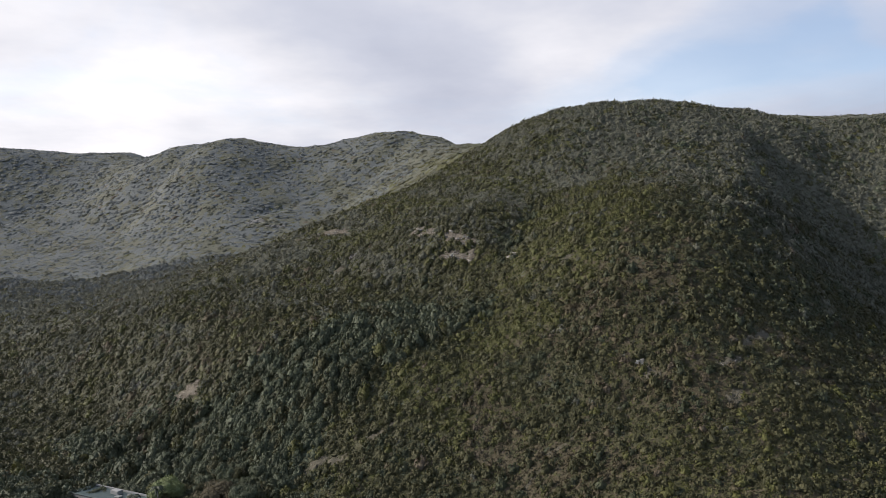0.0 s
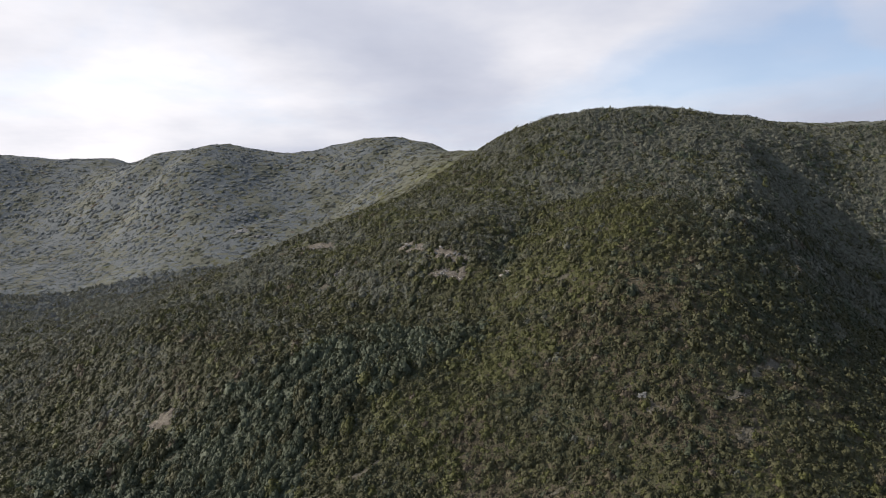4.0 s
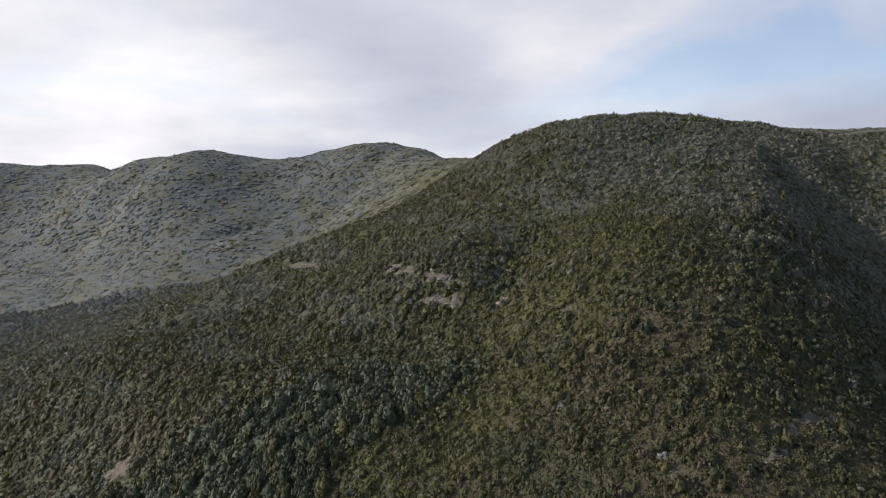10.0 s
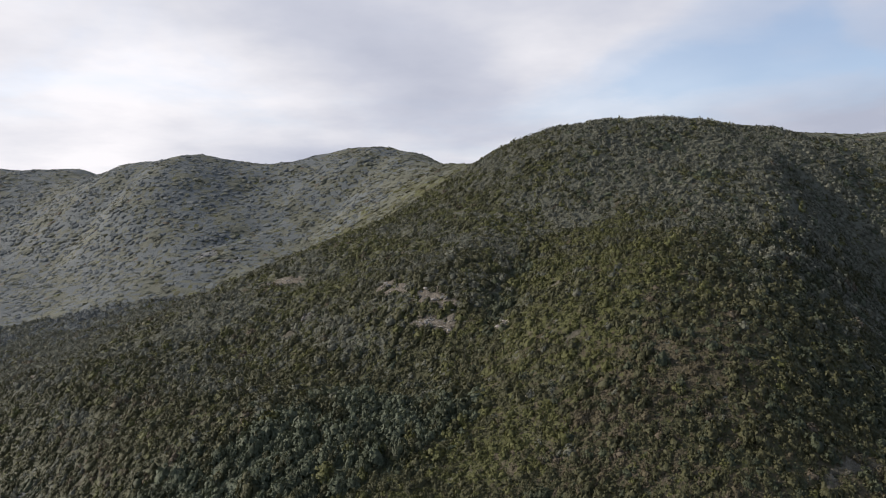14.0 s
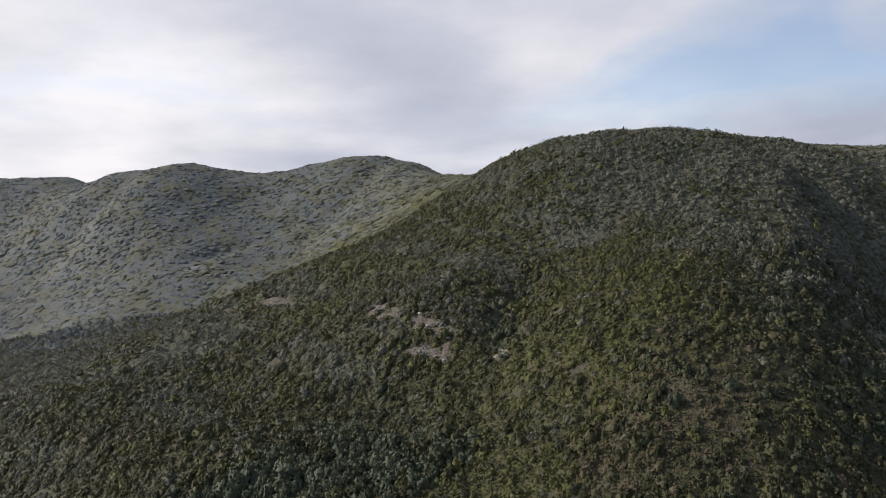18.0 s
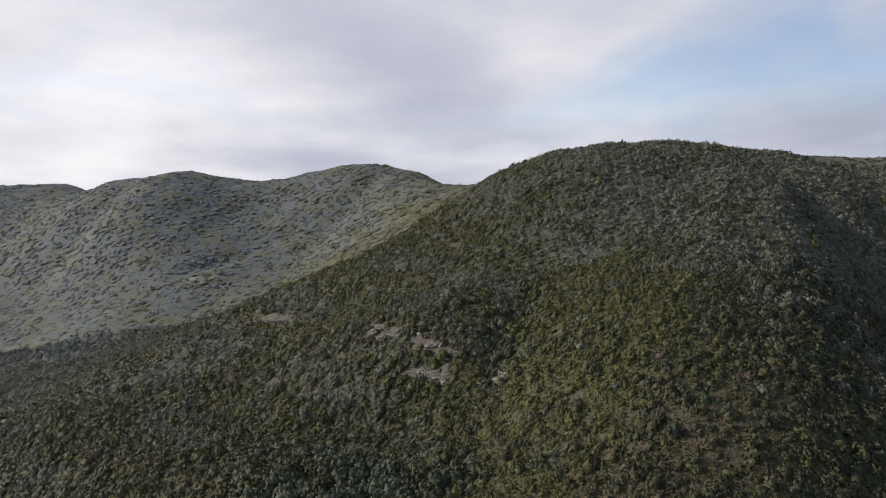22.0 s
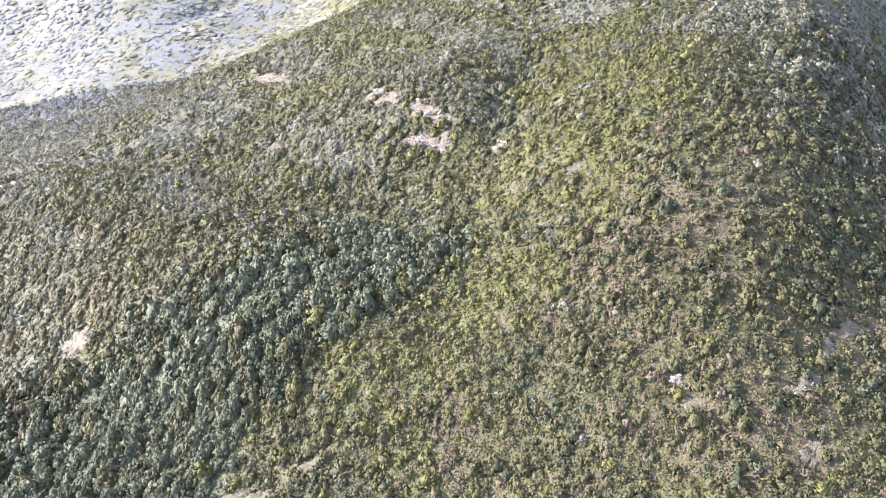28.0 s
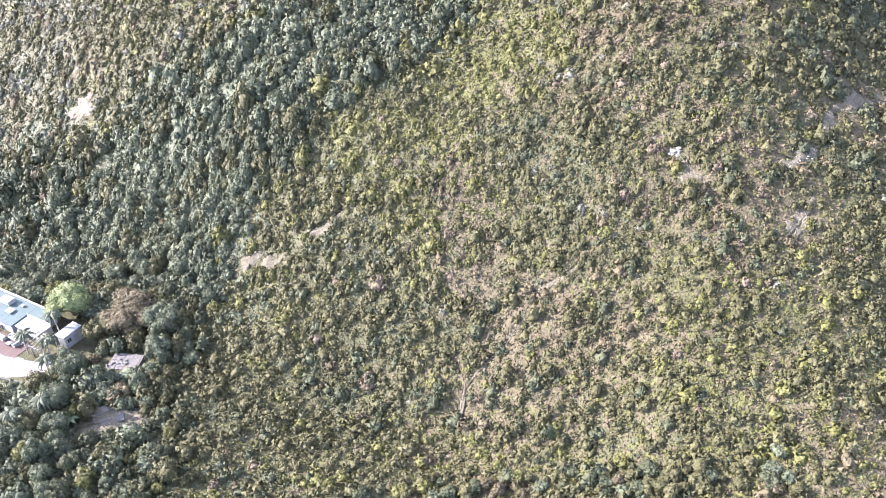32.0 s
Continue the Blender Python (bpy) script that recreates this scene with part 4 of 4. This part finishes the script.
deck = tagged(part("deck", box(-71.5, 167.4, LEVEL - 0.3, 8.6, 4.2, 0.36, 0.02, AXIS), DECK, None), "red brown planked sitting deck", "deck", kind="structure")
plank = box(0, 0, 0, 8.5, 0.19, 0.03, 0.005)
plank_me = bpy.data.meshes.new("plank")
plank.to_mesh(plank_me)
plank.free()
plank_me.materials.append(DECK)
for k in range(20):
    shared("plank", plank_me, deck, Matrix.Translation((-71.5, 167.4, LEVEL + 0.055)) @ Matrix.Rotation(radians(AXIS), 4, "Z") @ Matrix.Translation((0, -1.95 + k * 0.205, 0)))
tagged(part("slate_strip", box(-70.6, 164.4, LEVEL - 0.3, 7.6, 1.3, 0.37, 0.02, -18), SLATE, None), "blue grey slate strip between deck and terrace", "paving", kind="structure")


def sofa(x, y, w, d, turn):
    ob = thing("outdoor_sofa", (x, y, LEVEL + 0.085), "white cushioned outdoor sofa on the red brown deck", "sofa", "sofas on the deck", turn)
    part("base", box(0, 0, 0, w, d, 0.28, 0.03), WHITE, ob)
    for k in range(3):
        part("seat_cushion", box((k - 1) * w / 3, -0.08, 0.284, w / 3 - 0.04, d - 0.3, 0.16, 0.05), CUSHION, ob)
    part("backrest", box(0, d / 2 - 0.12, 0.284, w, 0.22, 0.46, 0.06), CUSHION, ob)
    for s in (-1, 1):
        part("armrest", box(s * (w / 2 - 0.1), -0.1, 0.45, 0.2, d - 0.35, 0.2, 0.05), CUSHION, ob)


sofa(-73.0, 169.0, 2.2, 0.85, AXIS)
sofa(-70.6, 168.9, 2.0, 0.85, AXIS)
sofa(-69.3, 167.5, 1.9, 0.85, AXIS - 90)
coffee = thing("coffee_table", (-70.8, 167.4, LEVEL + 0.085), "low dark square table between the sofas", "table", turn=AXIS)
part("tabletop", box(0, 0, 0.32, 1.0, 0.8, 0.06, 0.01), SLATE, coffee)
for sx in (-0.42, 0.42):
    for sy in (-0.32, 0.32):
        part("leg", box(sx, sy, 0, 0.06, 0.06, 0.318, 0.005), SLATE, coffee)


def lounger(x, y, turn):
    ob = thing("sun_lounger", (x, y, LEVEL), "white sun lounger with a raised back beside the villa", "lounger", "sun loungers", turn)
    part("mattress", box(0, -0.35, 0.30, 0.66, 1.3, 0.1, 0.03), CUSHION, ob)
    back = part("backrest", box(0, 0.32, 0, 0.66, 0.65, 0.1, 0.03), CUSHION, ob)
    back.matrix_basis = Matrix.Translation((0, 0.28, 0.33)) @ Matrix.Rotation(radians(35), 4, "X")
    for sx in (-0.28, 0.28):
        for sy in (-0.9, 0.2):
            part("leg", box(sx, sy, 0, 0.05, 0.05, 0.3, 0), WHITE, ob)


lounger(-61.2, 162.0, 70)
lounger(-75.2, 170.6, -20)

PATIO = max(height(x, y) for x in (-51, -48.8, -46) for y in (160.6, 162.4, 164.2)) + 0.08
patio = tagged(part("patio", box(-48.6, 162.5, -1.0, 5.4, 3.9, 1.0 + PATIO, 0.05, -8), GROUT, None), "old paved patio with gridded grey tiles", "patio", kind="structure")
top = PATIO
tile = box(0, 0, 0, 0.62, 0.62, 0.05, 0.01)
tile_me = bpy.data.meshes.new("tile")
tile.to_mesh(tile_me)
tile.free()
tile_me.materials.append(TILE)
for i in range(7):
    for j in range(5):
        if rng.random() < 0.8:
            shared("tile", tile_me, patio, Matrix.Translation((-48.8, 162.4, top + 0.003)) @ Matrix.Rotation(radians(-8), 4, "Z") @ Matrix.Translation((-2.1 + i * 0.72, -1.5 + j * 0.72, 0)))
# low curved kerb in front of the patio
for k in range(9):
    a = radians(200 + k * 16)
    kx, ky = -48.0 + 3.6 * math.cos(a), 162.4 + 3.3 * math.sin(a)
    ob = part("kerb_stone", box(0, 0, 0, 1.0, 0.28, 0.5, 0.04), CONCRETE, None)
    ob.matrix_basis = Matrix.Translation((kx, ky, height(kx, ky) - 0.02)) @ Matrix.Rotation(a + math.pi / 2, 4, "Z")
    tagged(ob, "worn concrete kerb stone round the patio", "kerb", "kerb stones of the patio")
bare_patch(-46.5, 149.0, 5.0, 3.2, 10, "straw", 380)
bare_patch(-49.0, 156.8, 2.6, 4.2, 0, "straw", 381)
for k, (px, py, w, d, turn) in enumerate(((-46.3, 149.0, 3.6, 1.6, 20), (-43.4, 147.3, 2.6, 1.4, -15), (-48.6, 150.6, 2.2, 1.5, 35), (-47.5, 157.6, 2.6, 1.8, 10))):
    tagged(part("concrete_slab", box(px, py, height(px, py) - 0.3, w, d, 0.55, 0.05, turn), CONCRETE, None), "broken pale concrete slab in the lower clearing", "slab", "slabs of the clearing")
for k in range(10):
    px, py = -48.5 + rng.uniform(-2.6, 2.8), 162.0 + rng.uniform(-1.4, 1.6)
    ob = new("boulder", ROCKS["pale"][k % 4])
    ob.matrix_world = Matrix.Translation((px, py, top + 0.12)) @ Matrix.Rotation(k, 4, "Z") @ Matrix.Diagonal((0.6, 0.45, 0.4, 1))
    tagged(ob, "small pale stone lying on the patio", "stone", "stones on the patio")


def palm(x, y, tall, seed, lean):
    q = np.random.default_rng(seed)
    ob = thing("palm_tree", (x, y, height(x, y)), "slender palm with a grey leaning trunk and drooping fronds", "palm", "palms beside the pergola")
    bm = bmesh.new()
    top = Vector((lean[0], lean[1], tall))
    mid = Vector((lean[0] * 0.35, lean[1] * 0.35, tall * 0.5))
    rod(bm, (0, 0, -0.3), mid, 0.17, 0.12, 8)
    rod(bm, mid, top, 0.12, 0.09, 8)
    part("trunk", bm, TIMBER, ob, "grey ringed trunk", True)
    for k in range(13):
        a = k * 6.283 / 13 + q.normal(0, 0.1)
        rise = q.uniform(0.25, 1.0)
        rows = []
        for j in range(7):
            s = j / 6
            out = 2.1 * s
            z = rise * 1.3 * s - 2.2 * s * s * (0.8 + 0.4 * (1 - rise))
            w = 0.34 * math.sin(math.pi * min(s + 0.12, 1.0)) + 0.02
            c = top + Vector((math.cos(a) * out, math.sin(a) * out, z))
            side = Vector((-math.sin(a), math.cos(a), 0)) * w
            rows.append((c - side - Vector((0, 0, w * 0.6)), c, c + side - Vector((0, 0, w * 0.6))))
        bm = bmesh.new()
        vs = [[bm.verts.new(v) for v in row] for row in rows]
        for j in range(6):
            for n in range(2):
                bm.faces.new((vs[j][n], vs[j][n + 1], vs[j + 1][n + 1], vs[j + 1][n]))
        part("frond", bm, FROND, ob)


for k, (x, y, tall, lean) in enumerate(((-65.0, 164.3, 5.4, (-0.7, 0.5)), (-62.2, 164.0, 4.6, (0.5, 0.2)), (-61.9, 168.8, 6.0, (-0.4, 0.4)), (-60.6, 159.6, 5.0, (0.8, -0.3)), (-56.6, 149.0, 4.6, (0.4, 0.3)), (-59.5, 146.5, 4.2, (-0.4, 0.1)))):
    palm(x, y, tall, 500 + k, lean)

for n, (x, y) in enumerate(((-46.6, 158.4), (-52.2, 147.8))):
    ob = thing("banana_plant", (x, y, height(x, y)), "banana plant with broad pale green leaves", "plant", "banana plants")
    bm = bmesh.new()
    rod(bm, (0, 0, -0.2), (0.05, 0, 1.4), 0.14, 0.09, 7)
    part("stem", bm, BANANA, ob, smooth=True)
    for k in range(8):
        a = k * 0.785 + n
        bm = bmesh.new()
        rows = []
        for j in range(6):
            s = j / 5
            c = Vector((math.cos(a) * 1.6 * s, math.sin(a) * 1.6 * s, 1.3 + 1.2 * s - 1.5 * s * s))
            w = 0.3 * math.sin(math.pi * min(s + 0.1, 1.0)) + 0.03
            side = Vector((-math.sin(a), math.cos(a), 0)) * w
            rows.append([bm.verts.new(v) for v in (c - side, c - Vector((0, 0, 0.06)), c + side)])
        for j in range(5):
            for m in range(2):
                bm.faces.new((rows[j][m], rows[j][m + 1], rows[j + 1][m + 1], rows[j + 1][m]))
        part("large_leaf", bm, BANANA, ob)
